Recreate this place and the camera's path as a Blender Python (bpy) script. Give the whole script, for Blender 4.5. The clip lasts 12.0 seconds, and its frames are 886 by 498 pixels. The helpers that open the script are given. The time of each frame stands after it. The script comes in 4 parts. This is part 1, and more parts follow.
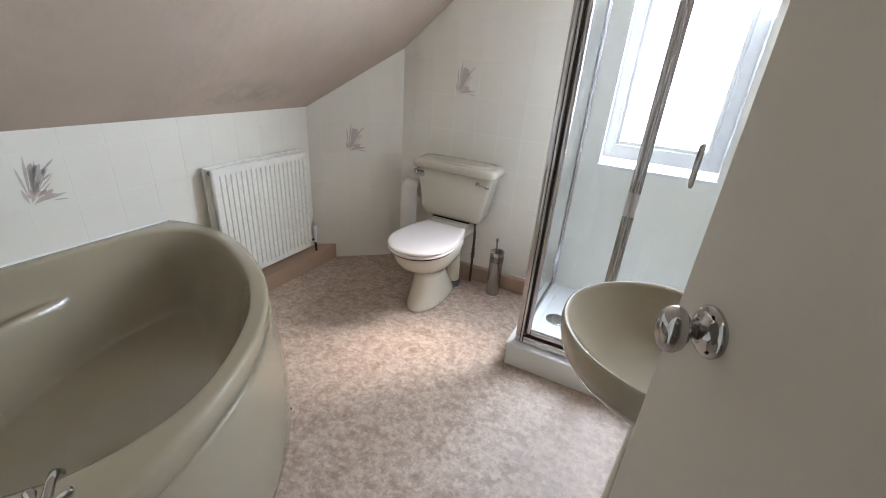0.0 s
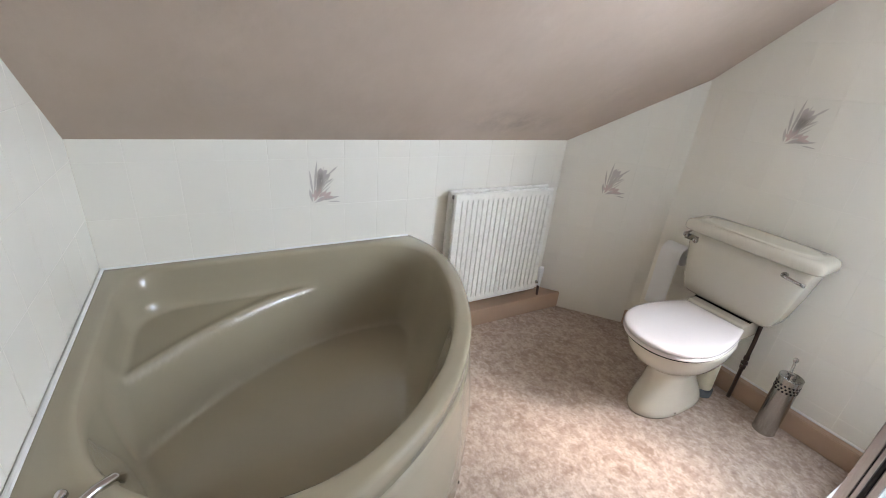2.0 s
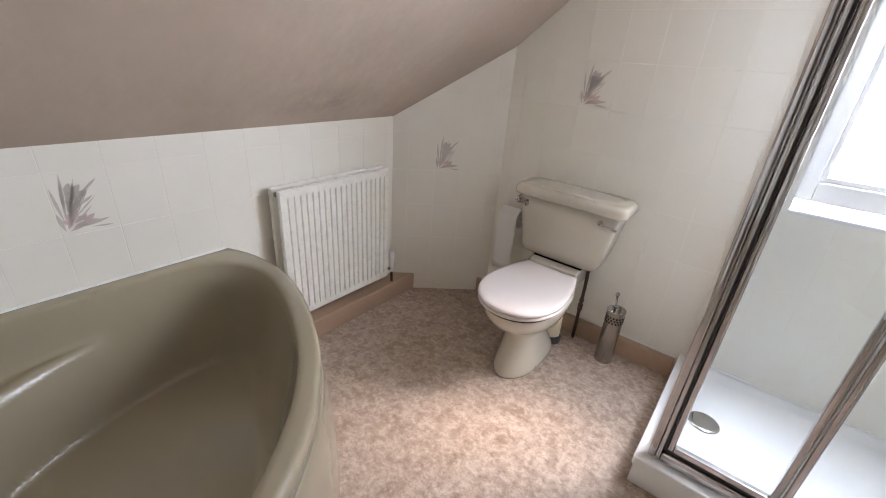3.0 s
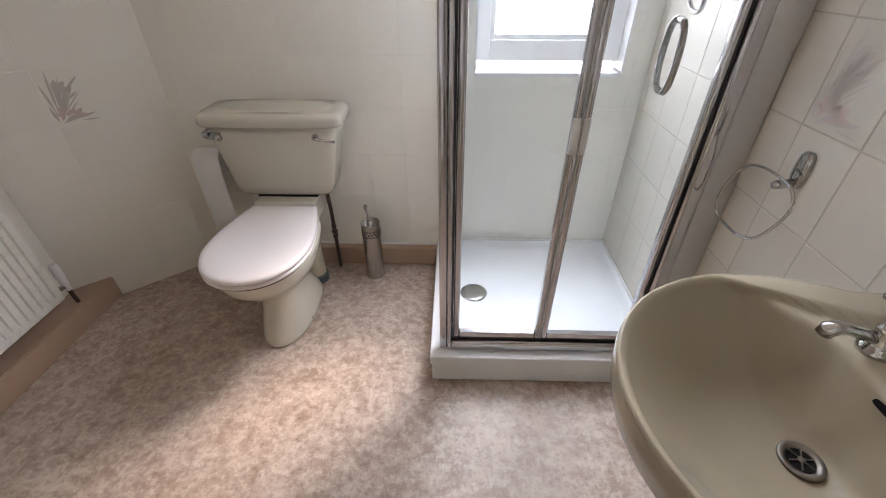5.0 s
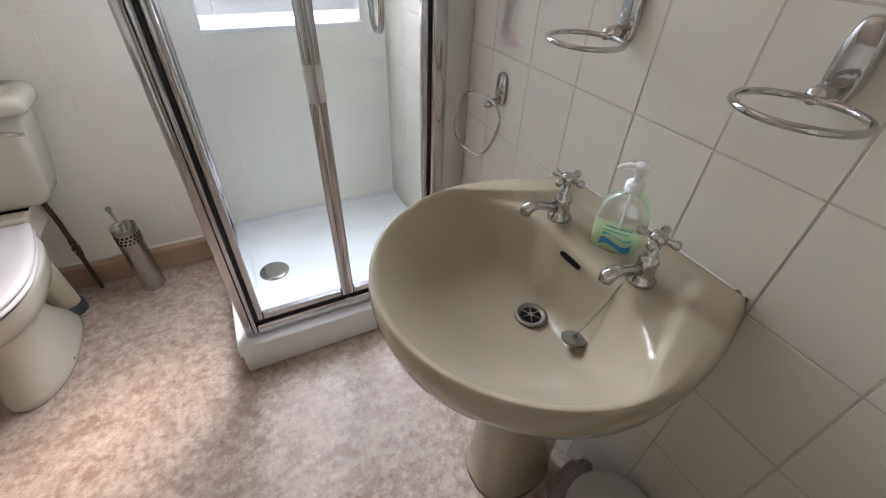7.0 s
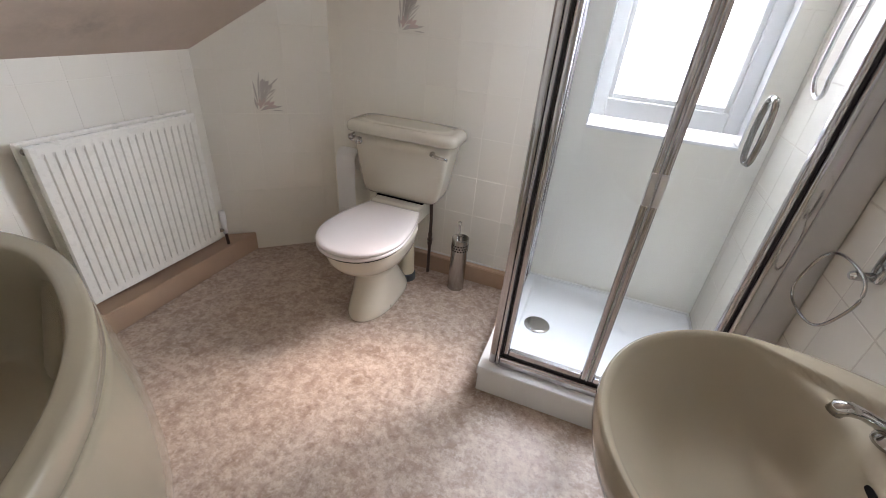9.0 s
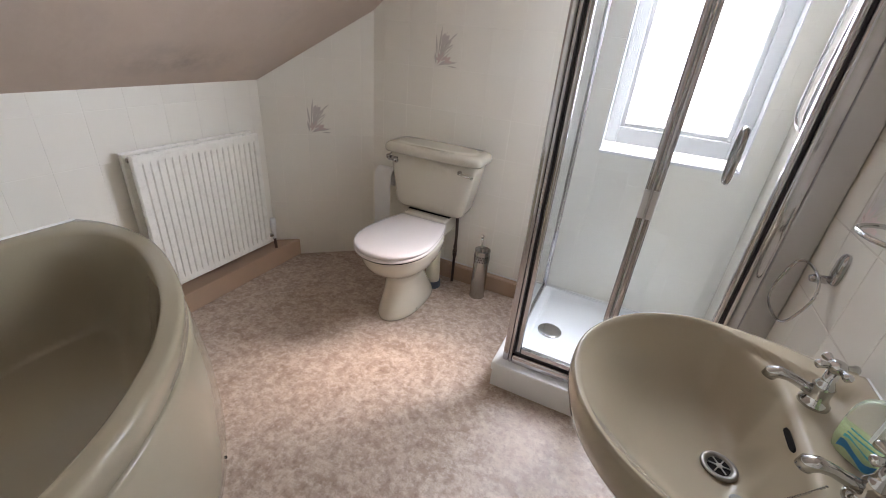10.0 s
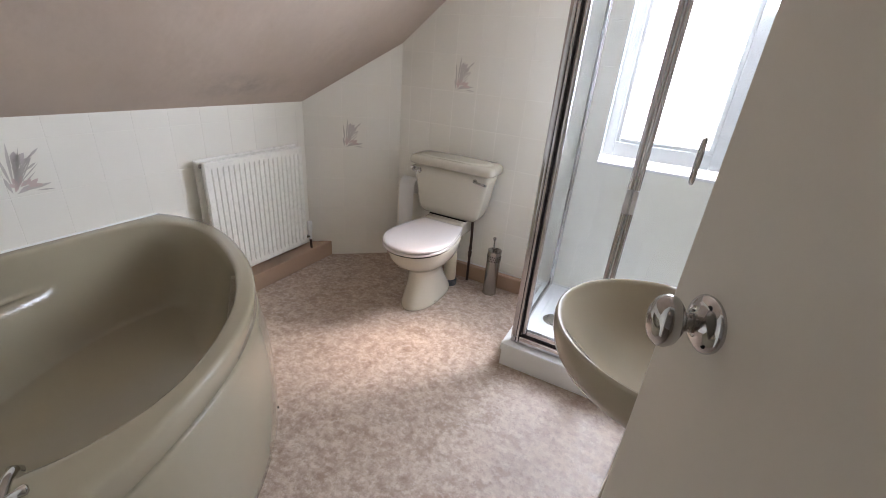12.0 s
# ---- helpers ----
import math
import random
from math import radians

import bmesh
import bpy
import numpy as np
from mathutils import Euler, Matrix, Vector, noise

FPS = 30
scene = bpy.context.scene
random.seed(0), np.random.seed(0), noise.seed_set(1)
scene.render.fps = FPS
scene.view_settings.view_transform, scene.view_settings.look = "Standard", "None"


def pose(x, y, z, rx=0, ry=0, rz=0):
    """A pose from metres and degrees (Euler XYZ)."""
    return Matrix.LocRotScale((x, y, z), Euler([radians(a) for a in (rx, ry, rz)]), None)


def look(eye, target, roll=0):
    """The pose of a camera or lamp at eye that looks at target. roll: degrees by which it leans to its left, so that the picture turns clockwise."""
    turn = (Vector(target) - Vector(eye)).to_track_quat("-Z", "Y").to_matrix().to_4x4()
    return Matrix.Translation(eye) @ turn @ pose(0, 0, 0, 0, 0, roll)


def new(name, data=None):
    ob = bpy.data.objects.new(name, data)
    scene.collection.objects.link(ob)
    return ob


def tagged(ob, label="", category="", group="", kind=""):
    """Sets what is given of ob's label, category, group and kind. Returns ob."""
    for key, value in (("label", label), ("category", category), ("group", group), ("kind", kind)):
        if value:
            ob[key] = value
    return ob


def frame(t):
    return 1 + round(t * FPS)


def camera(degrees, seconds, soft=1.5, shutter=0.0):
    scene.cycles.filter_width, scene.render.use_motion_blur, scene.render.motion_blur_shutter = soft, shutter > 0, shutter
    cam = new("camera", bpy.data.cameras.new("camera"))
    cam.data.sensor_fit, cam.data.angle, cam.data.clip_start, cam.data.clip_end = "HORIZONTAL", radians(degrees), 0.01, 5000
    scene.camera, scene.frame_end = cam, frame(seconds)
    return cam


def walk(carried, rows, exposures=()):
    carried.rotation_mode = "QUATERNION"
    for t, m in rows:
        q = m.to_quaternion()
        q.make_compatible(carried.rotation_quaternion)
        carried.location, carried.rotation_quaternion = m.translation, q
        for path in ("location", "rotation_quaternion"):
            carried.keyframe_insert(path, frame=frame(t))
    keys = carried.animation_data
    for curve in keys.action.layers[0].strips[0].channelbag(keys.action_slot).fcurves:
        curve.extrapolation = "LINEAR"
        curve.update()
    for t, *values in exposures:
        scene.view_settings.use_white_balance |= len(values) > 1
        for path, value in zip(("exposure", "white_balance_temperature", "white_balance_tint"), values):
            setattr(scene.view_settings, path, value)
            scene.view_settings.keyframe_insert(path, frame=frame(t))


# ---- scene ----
cam = camera(94.4, 12.0, soft=0.92)
ROWS = [
    (0, 1.978, 0.178, 1.366, 26.01, -24.82, 4.35),
    (0.5, 1.922, 0.303, 1.369, 37.88, -24.43, 4.63),
    (1, 1.782, 0.370, 1.363, 50.14, -23.43, 5.47),
    (1.5, 1.728, 0.384, 1.354, 58.44, -23.02, 5.67),
    (2, 1.717, 0.413, 1.354, 59.62, -23.94, 5.56),
    (2.5, 1.664, 0.466, 1.356, 49.69, -24.84, 5.50),
    (3, 1.605, 0.564, 1.346, 37.35, -25.25, 4.31),
    (3.2, 1.617, 0.604, 1.337, 33.77, -25.37, 3.66),
    (3.6, 1.600, 0.689, 1.325, 25.71, -26.48, 2.45),
    (4, 1.600, 0.772, 1.311, 19.01, -28.72, 1.18),
    (4.4, 1.611, 0.834, 1.295, 12.64, -31.43, 0.20),
    (4.8, 1.630, 0.853, 1.277, 5.54, -33.90, -0.11),
    (5, 1.636, 0.849, 1.268, 1.60, -35.20, -0.15),
    (5.5, 1.667, 0.837, 1.244, -8.13, -37.60, 0.15),
    (6, 1.708, 0.825, 1.239, -16.91, -39.34, 0.46),
    (6.5, 1.740, 0.804, 1.233, -23.72, -39.41, 1.37),
    (6.7, 1.746, 0.795, 1.235, -26.00, -39.30, 1.63),
    (7.1, 1.769, 0.792, 1.235, -27.76, -38.87, 2.50),
    (7.5, 1.791, 0.804, 1.241, -23.54, -37.75, 3.58),
    (7.9, 1.805, 0.812, 1.248, -14.63, -36.14, 4.55),
    (8.3, 1.803, 0.798, 1.253, -2.34, -34.26, 5.11),
    (8.5, 1.798, 0.783, 1.255, 4.44, -33.29, 5.23),
    (9, 1.767, 0.689, 1.280, 18.87, -30.29, 5.14),
    (9.5, 1.809, 0.571, 1.307, 24.90, -29.34, 4.14),
    (10, 1.870, 0.500, 1.312, 23.73, -27.19, 5.16),
    (10.5, 1.955, 0.411, 1.323, 24.18, -26.68, 4.72),
    (11, 1.978, 0.380, 1.320, 27.07, -25.90, 3.85),
    (11.5, 1.966, 0.348, 1.307, 28.07, -24.61, 4.21),
    (12, 1.996, 0.221, 1.330, 26.31, -24.57, 4.90),
]
EXPOSURES = [(0.0, -0.05, 6920, 22), (0.5, -0.03, 6970, 23), (1.0, 0.01, 7300, 26), (1.5, 0.19, 6920, 23), (2.0, 0.19, 6920, 23), (2.5, 0.11, 6890, 23), (3.2, -0.11, 7360, 29), (4.8, -0.28, 7310, 28), (6.7, -0.26, 7160, 26), (8.5, -0.26, 7260, 27), (9.5, -0.23, 7310, 28), (10.5, -0.21, 7290, 28), (11.5, -0.16, 7160, 27), (12.0, -0.11, 7110, 27)]
walk(cam, [(t, pose(x, y, z, 90 + pitch, 0, yaw) @ pose(0, 0, 0, 0, 0, roll)) for t, x, y, z, yaw, pitch, roll in ROWS], EXPOSURES)

# plan, in metres: x from the knee wall to the basin wall, y from the door wall to the gable wall
XB, YG = 2.378, 2.556          # basin wall, gable wall
KNEE, SLOPE, FLAT = 1.039, 0.82, 2.36
YS, XS = 2.152, 0.451          # ends of the splayed wall
WX0, WX1, WZ0, WZ1 = 1.712, 2.284, 0.907, 1.95   # window recess
DX0, DX1, DZ1 = 1.62, 2.352, 2.03                # doorway


# ---- light ----
world = bpy.data.worlds.new("sky")
scene.world = world
world.use_nodes = True
wn = world.node_tree.nodes
sky = wn.new("ShaderNodeTexSky")
sky.sky_type, sky.sun_disc = "NISHITA", False
sky.sun_elevation, sky.sun_rotation = radians(45), radians(43)
world.node_tree.links.new(sky.outputs[0], wn["Background"].inputs[0])
wn["Background"].inputs[1].default_value = 0.1


def area(name, m, sx, sy, watts, colour):
    lamp = bpy.data.lights.new(name, "AREA")
    lamp.shape, lamp.size, lamp.size_y, lamp.energy, lamp.color = "RECTANGLE", sx, sy, watts, colour
    ob = new(name, lamp)
    ob.matrix_world = m
    return lamp


# sky light through the window, and an unseen weak fill added beyond the doorway
area("window_skylight", look((2.06, YG + 0.30, 1.60), (0.65, 1.42, 0.75)), 0.66, 1.1, 100, (0.65, 0.845, 1.0)).spread = radians(172)
area("landing_fill", look((1.4, -1.1, 2.2), (1.4, -0.9, 0)), 0.5, 0.5, 0.5, (1.0, 0.88, 0.74))
SUN_TURN, SUN_UP = 47.0, 45.0     # the sun stands out over the gable, behind thin cloud
sun = bpy.data.lights.new("sun", "SUN")
sun.energy, sun.angle, sun.color = 4.6, radians(13), (1.0, 0.92, 0.82)
new("sun", sun).matrix_world = look((math.cos(radians(SUN_TURN)), math.sin(radians(SUN_TURN)), math.tan(radians(SUN_UP))), (0, 0, 0))


# ---- materials ----
def material(name):
    m = bpy.data.materials.new(name)
    m.use_nodes = True
    return m, m.node_tree.nodes, m.node_tree.links, m.node_tree.nodes["Principled BSDF"]


def mix_node(n, l, fac, a, b):
    k = n.new("ShaderNodeMix")
    k.data_type = "RGBA"
    for sock, value in ((k.inputs[0], fac), (k.inputs[6], a), (k.inputs[7], b)):
        if isinstance(value, (int, float)):
            sock.default_value = value
        elif isinstance(value, tuple):
            sock.default_value = (*value, 1)
        else:
            l.new(value, sock)
    return k.outputs[2]


def noise_node(n, l, scale, detail=4, rough=0.6, lo=0.4, hi=0.6, coords=None):
    t = n.new("ShaderNodeTexNoise")
    t.inputs["Scale"].default_value, t.inputs["Detail"].default_value, t.inputs["Roughness"].default_value = scale, detail, rough
    if coords is None:
        coords = n.new("ShaderNodeNewGeometry").outputs["Position"]
    l.new(coords, t.inputs["Vector"])
    r = n.new("ShaderNodeMapRange")
    r.inputs[1].default_value, r.inputs[2].default_value = lo, hi
    l.new(t.outputs[0], r.inputs[0])
    return r.outputs[0]


def bump(n, l, bsdf, height, strength, distance):
    b = n.new("ShaderNodeBump")
    b.inputs["Strength"].default_value, b.inputs["Distance"].default_value = strength, distance
    l.new(height, b.inputs["Height"])
    l.new(b.outputs[0], bsdf.inputs["Normal"])


def painted(name, colour, rough, vary=0.06, coat=0.0, metal=0.0, grain=40, relief=0.15, distance=0.0006, large=3.0):
    """A plain surface with fine grain, faint large stains and uneven gloss."""
    m, n, l, b = material(name)
    dark = tuple(c * (1 - vary) for c in colour)
    light = tuple(min(1, c * (1 + vary * 0.6)) for c in colour)
    big = noise_node(n, l, large, 3, 0.55, 0.35, 0.65)
    fine = noise_node(n, l, grain, 5, 0.6, 0.3, 0.7)
    c1 = mix_node(n, l, big, dark, light)
    c2 = mix_node(n, l, fine, tuple(c * (1 - vary * 0.5) for c in colour), colour)
    l.new(mix_node(n, l, 0.4, c1, c2), b.inputs["Base Color"])
    r = n.new("ShaderNodeMapRange")
    r.inputs[3].default_value, r.inputs[4].default_value = rough * 0.85, rough * 1.2
    l.new(fine, r.inputs[0])
    l.new(r.outputs[0], b.inputs["Roughness"])
    b.inputs["Metallic"].default_value, b.inputs["Coat Weight"].default_value = metal, coat
    bump(n, l, b, fine, relief, distance)
    return m


def tile_material(name, colour):
    m, n, l, b = material(name)
    info = n.new("ShaderNodeObjectInfo")
    smear = noise_node(n, l, 7, 2, 0.5, 0.0, 1.0)
    tone = mix_node(n, l, info.outputs["Random"], tuple(c * 0.955 for c in colour), colour)
    l.new(mix_node(n, l, smear, tone, tuple(c * 0.97 for c in colour)), b.inputs["Base Color"])
    r = n.new("ShaderNodeMapRange")
    r.inputs[3].default_value, r.inputs[4].default_value = 0.17, 0.27
    l.new(smear, r.inputs[0])
    l.new(r.outputs[0], b.inputs["Roughness"])
    return m


def floor_material():
    """Cushioned vinyl, mottled in beige, pink and brown."""
    m, n, l, b = material("mottled_vinyl")
    big = noise_node(n, l, 4, 4, 0.6, 0.35, 0.65)
    blot = noise_node(n, l, 13, 6, 0.68, 0.40, 0.60)
    spot = noise_node(n, l, 46, 6, 0.74, 0.47, 0.64)
    pale = noise_node(n, l, 32, 6, 0.74, 0.48, 0.64)
    fine = noise_node(n, l, 160, 4, 0.7, 0.40, 0.62)
    c = mix_node(n, l, big, (0.345, 0.240, 0.176), (0.425, 0.308, 0.240))
    c = mix_node(n, l, blot, c, (0.561, 0.443, 0.363))
    for fac, share, tone in ((spot, 0.58, (0.205, 0.120, 0.083)), (pale, 0.66, (0.714, 0.611, 0.521)), (fine, 0.22, (0.306, 0.227, 0.177))):
        k = n.new("ShaderNodeMath")
        k.operation = "MULTIPLY"
        k.inputs[1].default_value = share
        l.new(fac, k.inputs[0])
        c = mix_node(n, l, k.outputs[0], c, tone)
    l.new(c, b.inputs["Base Color"])
    r = n.new("ShaderNodeMapRange")
    r.inputs[3].default_value, r.inputs[4].default_value = 0.42, 0.62
    l.new(blot, r.inputs[0])
    l.new(r.outputs[0], b.inputs["Roughness"])
    bump(n, l, b, blot, 0.25, 0.001)
    return m


def ceiling_material():
    """Pink-beige emulsion on old plaster, with a few grey damp marks."""
    m, n, l, b = material("ceiling_paint")
    big = noise_node(n, l, 1.6, 4, 0.6, 0.35, 0.65)
    mark = noise_node(n, l, 3.2, 5, 0.65, 0.60, 0.78)
    fine = noise_node(n, l, 60, 5, 0.6, 0.3, 0.7)
    c = mix_node(n, l, big, (0.51, 0.40, 0.32), (0.58, 0.46, 0.375))
    k = n.new("ShaderNodeMath")
    k.operation = "MULTIPLY"
    k.inputs[1].default_value = 0.45
    l.new(mark, k.inputs[0])
    c = mix_node(n, l, k.outputs[0], c, (0.40, 0.33, 0.28))
    # a sooty smudge on the slope above the radiator
    place = n.new("ShaderNodeMapping")
    place.vector_type = "TEXTURE"
    place.inputs["Location"].default_value, place.inputs["Scale"].default_value = (0.13, 1.66, 1.145), (0.13, 0.34, 0.13)
    l.new(n.new("ShaderNodeNewGeometry").outputs["Position"], place.inputs["Vector"])
    far = n.new("ShaderNodeVectorMath")
    far.operation = "LENGTH"
    l.new(place.outputs[0], far.inputs[0])
    fade = n.new("ShaderNodeMapRange")
    fade.inputs[1].default_value, fade.inputs[2].default_value, fade.inputs[3].default_value, fade.inputs[4].default_value = 0.1, 1.0, 0.6, 0.0
    l.new(far.outputs["Value"], fade.inputs[0])
    patchy = n.new("ShaderNodeMath")
    patchy.operation = "MULTIPLY"
    l.new(fade.outputs[0], patchy.inputs[0])
    l.new(noise_node(n, l, 9, 5, 0.65, 0.35, 0.62), patchy.inputs[1])
    l.new(mix_node(n, l, patchy.outputs[0], c, (0.30, 0.25, 0.21)), b.inputs["Base Color"])
    b.inputs["Roughness"].default_value = 0.75
    und = noise_node(n, l, 5, 3, 0.5, 0.2, 0.8)
    b1 = n.new("ShaderNodeBump")
    b1.inputs["Strength"].default_value, b1.inputs["Distance"].default_value = 0.5, 0.01
    l.new(und, b1.inputs["Height"])
    b2 = n.new("ShaderNodeBump")
    b2.inputs["Strength"].default_value, b2.inputs["Distance"].default_value = 0.2, 0.001
    l.new(fine, b2.inputs["Height"])
    l.new(b1.outputs[0], b2.inputs["Normal"])
    l.new(b2.outputs[0], b.inputs["Normal"])
    return m


def glass_material(name, colour, rough):
    m, n, l, b = material(name)
    b.inputs["Base Color"].default_value = (*colour, 1)
    b.inputs["Roughness"].default_value, b.inputs["Transmission Weight"].default_value, b.inputs["IOR"].default_value = rough, 1.0, 1.45
    return m


def glow_material(name, colour, strength):
    m, n, l, b = material(name)
    e = n.new("ShaderNodeEmission")
    e.inputs[0].default_value, e.inputs[1].default_value = (*colour, 1), strength
    l.new(e.outputs[0], n["Material Output"].inputs[0])
    return m


TILE = tile_material("white_glazed_tile", (0.90, 0.862, 0.77))
# wall tile toned darker: the basin wall's dimmer light is put into colour
SHADED_CREAM_TILE = tile_material("shaded_cream_tile", (0.71, 0.66, 0.57))
GROUT = painted("white_grout", (0.90, 0.862, 0.775), 0.75, 0.06, grain=120, large=6)
GROUT_GREY = painted("grey_grout", (0.53, 0.475, 0.395), 0.85, 0.16, grain=120, large=7)
CEIL = ceiling_material()
PLASTER = painted("wall_paint", (0.74, 0.70, 0.64), 0.7, 0.04)
VINYL = floor_material()
SUITE = painted("cream_ceramic", (0.62, 0.57, 0.47), 0.16, 0.025, coat=0.6, grain=15, relief=0.02)
BASIN = painted("pampas_ceramic", (0.385, 0.32, 0.23), 0.17, 0.03, coat=0.25, grain=15, relief=0.02)
ACRYL = painted("pampas_acrylic", (0.35, 0.30, 0.212), 0.14, 0.03, coat=0.4, grain=15, relief=0.03)
SEAT = painted("pinkish_seat_plastic", (0.79, 0.725, 0.70), 0.22, 0.02, coat=0.3, relief=0.02)
WHITE = painted("white_acrylic", (0.83, 0.83, 0.82), 0.22, 0.03, coat=0.2, relief=0.04)
UPVC = painted("white_upvc", (0.88, 0.88, 0.87), 0.3, 0.03, relief=0.04)
ENAMEL = painted("radiator_enamel", (0.88, 0.855, 0.785), 0.28, 0.04, relief=0.05)
GLOSS = painted("door_gloss_paint", (0.70, 0.65, 0.565), 0.36, 0.04, grain=25, relief=0.12)
SKIRT = painted("tan_painted_wood", (0.46, 0.31, 0.215), 0.45, 0.12, grain=30, relief=0.2)
CHROME = painted("chrome", (0.56, 0.555, 0.55), 0.07, 0.03, metal=1.0, relief=0.02)
STEEL = painted("brushed_steel", (0.45, 0.44, 0.42), 0.17, 0.02, metal=1.0, grain=20, relief=0.0)
ALU = painted("polished_aluminium", (0.60, 0.58, 0.59), 0.12, 0.08, metal=1.0, grain=12, relief=0.03)
TARNISH = painted("dulled_metal", (0.30, 0.28, 0.25), 0.38, 0.15, metal=1.0, grain=30, relief=0.05)
SEAL = painted("dark_rubber_seal", (0.035, 0.03, 0.03), 0.55, 0.2)
DARK = painted("dark_hole", (0.015, 0.013, 0.012), 0.9, 0.2)
DARK.node_tree.nodes["Principled BSDF"].inputs["Specular IOR Level"].default_value = 0.1
COPPER = painted("tarnished_pipe", (0.10, 0.06, 0.045), 0.45, 0.3, metal=0.5, grain=60)
PAPER = painted("toilet_paper", (0.82, 0.81, 0.79), 0.9, 0.03, grain=150, relief=0.3)
CREAM = painted("cream_plastic", (0.66, 0.59, 0.44), 0.4, 0.05)
GREY = painted("blue_grey_plastic", (0.10, 0.115, 0.13), 0.5, 0.1)
RUST = painted("stained_sealant", (0.27, 0.16, 0.08), 0.7, 0.35, grain=90, relief=0.3)
SATIN = painted("satin_aluminium", (0.62, 0.60, 0.60), 0.36, 0.06, metal=1.0, grain=30, relief=0.05)
MASTIC = painted("white_sealant", (0.80, 0.79, 0.76), 0.45, 0.06, grain=60, relief=0.2)
GLASS = glass_material("clear_glass", (0.91, 0.968, 1.0), 0.0)
FROST = glass_material("obscured_glass", (1.0, 1.0, 1.0), 0.35)
BOTTLE = glass_material("milky_plastic", (0.95, 0.98, 0.97), 0.14)
BOTTLE.node_tree.nodes["Principled BSDF"].inputs["Transmission Weight"].default_value = 0.88
SOAP = painted("green_soap", (0.55, 0.70, 0.34), 0.15, 0.04)
BLUE = painted("blue_label", (0.02, 0.20, 0.38), 0.4, 0.05)
TEAL = painted("teal_label", (0.05, 0.42, 0.42), 0.4, 0.05)
PINK = painted("motif_pink", (0.68, 0.53, 0.48), 0.3, 0.10)
SAGE = painted("motif_sage", (0.60, 0.545, 0.49), 0.3, 0.10)
MAUVE = painted("motif_mauve", (0.61, 0.54, 0.505), 0.3, 0.10)
SKYGLOW = glow_material("overcast_sky", (0.90, 0.955, 1.0), 5.0)
PLUM = painted("grey_pink_film", (0.36, 0.30, 0.29), 0.9, 0.35, grain=45, relief=0.4, distance=0.003)
BINPL = painted("grey_white_plastic", (0.55, 0.54, 0.53), 0.35, 0.05)


# ---- building helpers ----
def part(name, bm, mat, parent=None, label="", smooth=False):
    bmesh.ops.recalc_face_normals(bm, faces=bm.faces)
    me = bpy.data.meshes.new(name)
    bm.to_mesh(me)
    bm.free()
    me.materials.append(mat)
    if smooth:
        me.polygons.foreach_set("use_smooth", [True] * len(me.polygons))
    ob = new(name, me)
    if parent is not None:
        ob.parent = parent
    if label:
        ob["label"] = label
    return ob


def thing(name, label, category, group="", kind=""):
    return tagged(new(name), label, category, group, kind)


def add_box(bm, x0, x1, y0, y1, z0, z1, bevel=0.0, seg=2, m=None):
    made = bmesh.ops.create_cube(bm, size=1.0)["verts"]
    for v in made:
        v.co = Vector((x0 + (v.co.x + 0.5) * (x1 - x0), y0 + (v.co.y + 0.5) * (y1 - y0), z0 + (v.co.z + 0.5) * (z1 - z0)))
    edges = {e for v in made for e in v.link_edges}
    if m is not None:
        for v in made:
            v.co = m @ v.co
    if bevel > 0:
        bmesh.ops.bevel(bm, geom=list(edges), offset=bevel, segments=seg, affect="EDGES", profile=0.5)
    return bm


def box(*a, **k):
    return add_box(bmesh.new(), *a, **k)


def add_prism(bm, outline, lift):
    """outline: 3D points of a flat polygon; lift: the vector through its thickness."""
    a = [bm.verts.new(p) for p in outline]
    b = [bm.verts.new(Vector(p) + Vector(lift)) for p in outline]
    bm.faces.new(a)
    bm.faces.new(b)
    for i in range(len(a)):
        j = (i + 1) % len(a)
        bm.faces.new((a[i], a[j], b[j], b[i]))
    return bm


def add_loft(bm, rings, cap=True):
    """rings: equal-length closed rings of points, joined one to the next."""
    rows = [[bm.verts.new(p) for p in r] for r in rings]
    for r0, r1 in zip(rows, rows[1:]):
        for i in range(len(r0)):
            j = (i + 1) % len(r0)
            bm.faces.new((r0[i], r0[j], r1[j], r1[i]))
    if cap:
        bm.faces.new(rows[0])
        bm.faces.new(rows[-1])
    return bm


def loft(rings, cap=True):
    return add_loft(bmesh.new(), rings, cap)


def oval(cx, cy, z, hx, hy, power=2.0, count=40):
    pts = []
    for i in range(count):
        a = 2 * math.pi * i / count
        c, s = math.cos(a), math.sin(a)
        pts.append(Vector((cx + hx * math.copysign(abs(c) ** (2 / power), c), cy + hy * math.copysign(abs(s) ** (2 / power), s), z)))
    return pts


def add_lathe(bm, m, profile, count=24):
    """profile: (radius, height) pairs, turned round the z axis of m."""
    rings = []
    for r, h in profile:
        r = max(r, 0.0002)
        rings.append([m @ Vector((r * math.cos(2 * math.pi * i / count), r * math.sin(2 * math.pi * i / count), h)) for i in range(count)])
    return add_loft(bm, rings)


def lathe(m, profile, count=24):
    return add_lathe(bmesh.new(), m, profile, count)


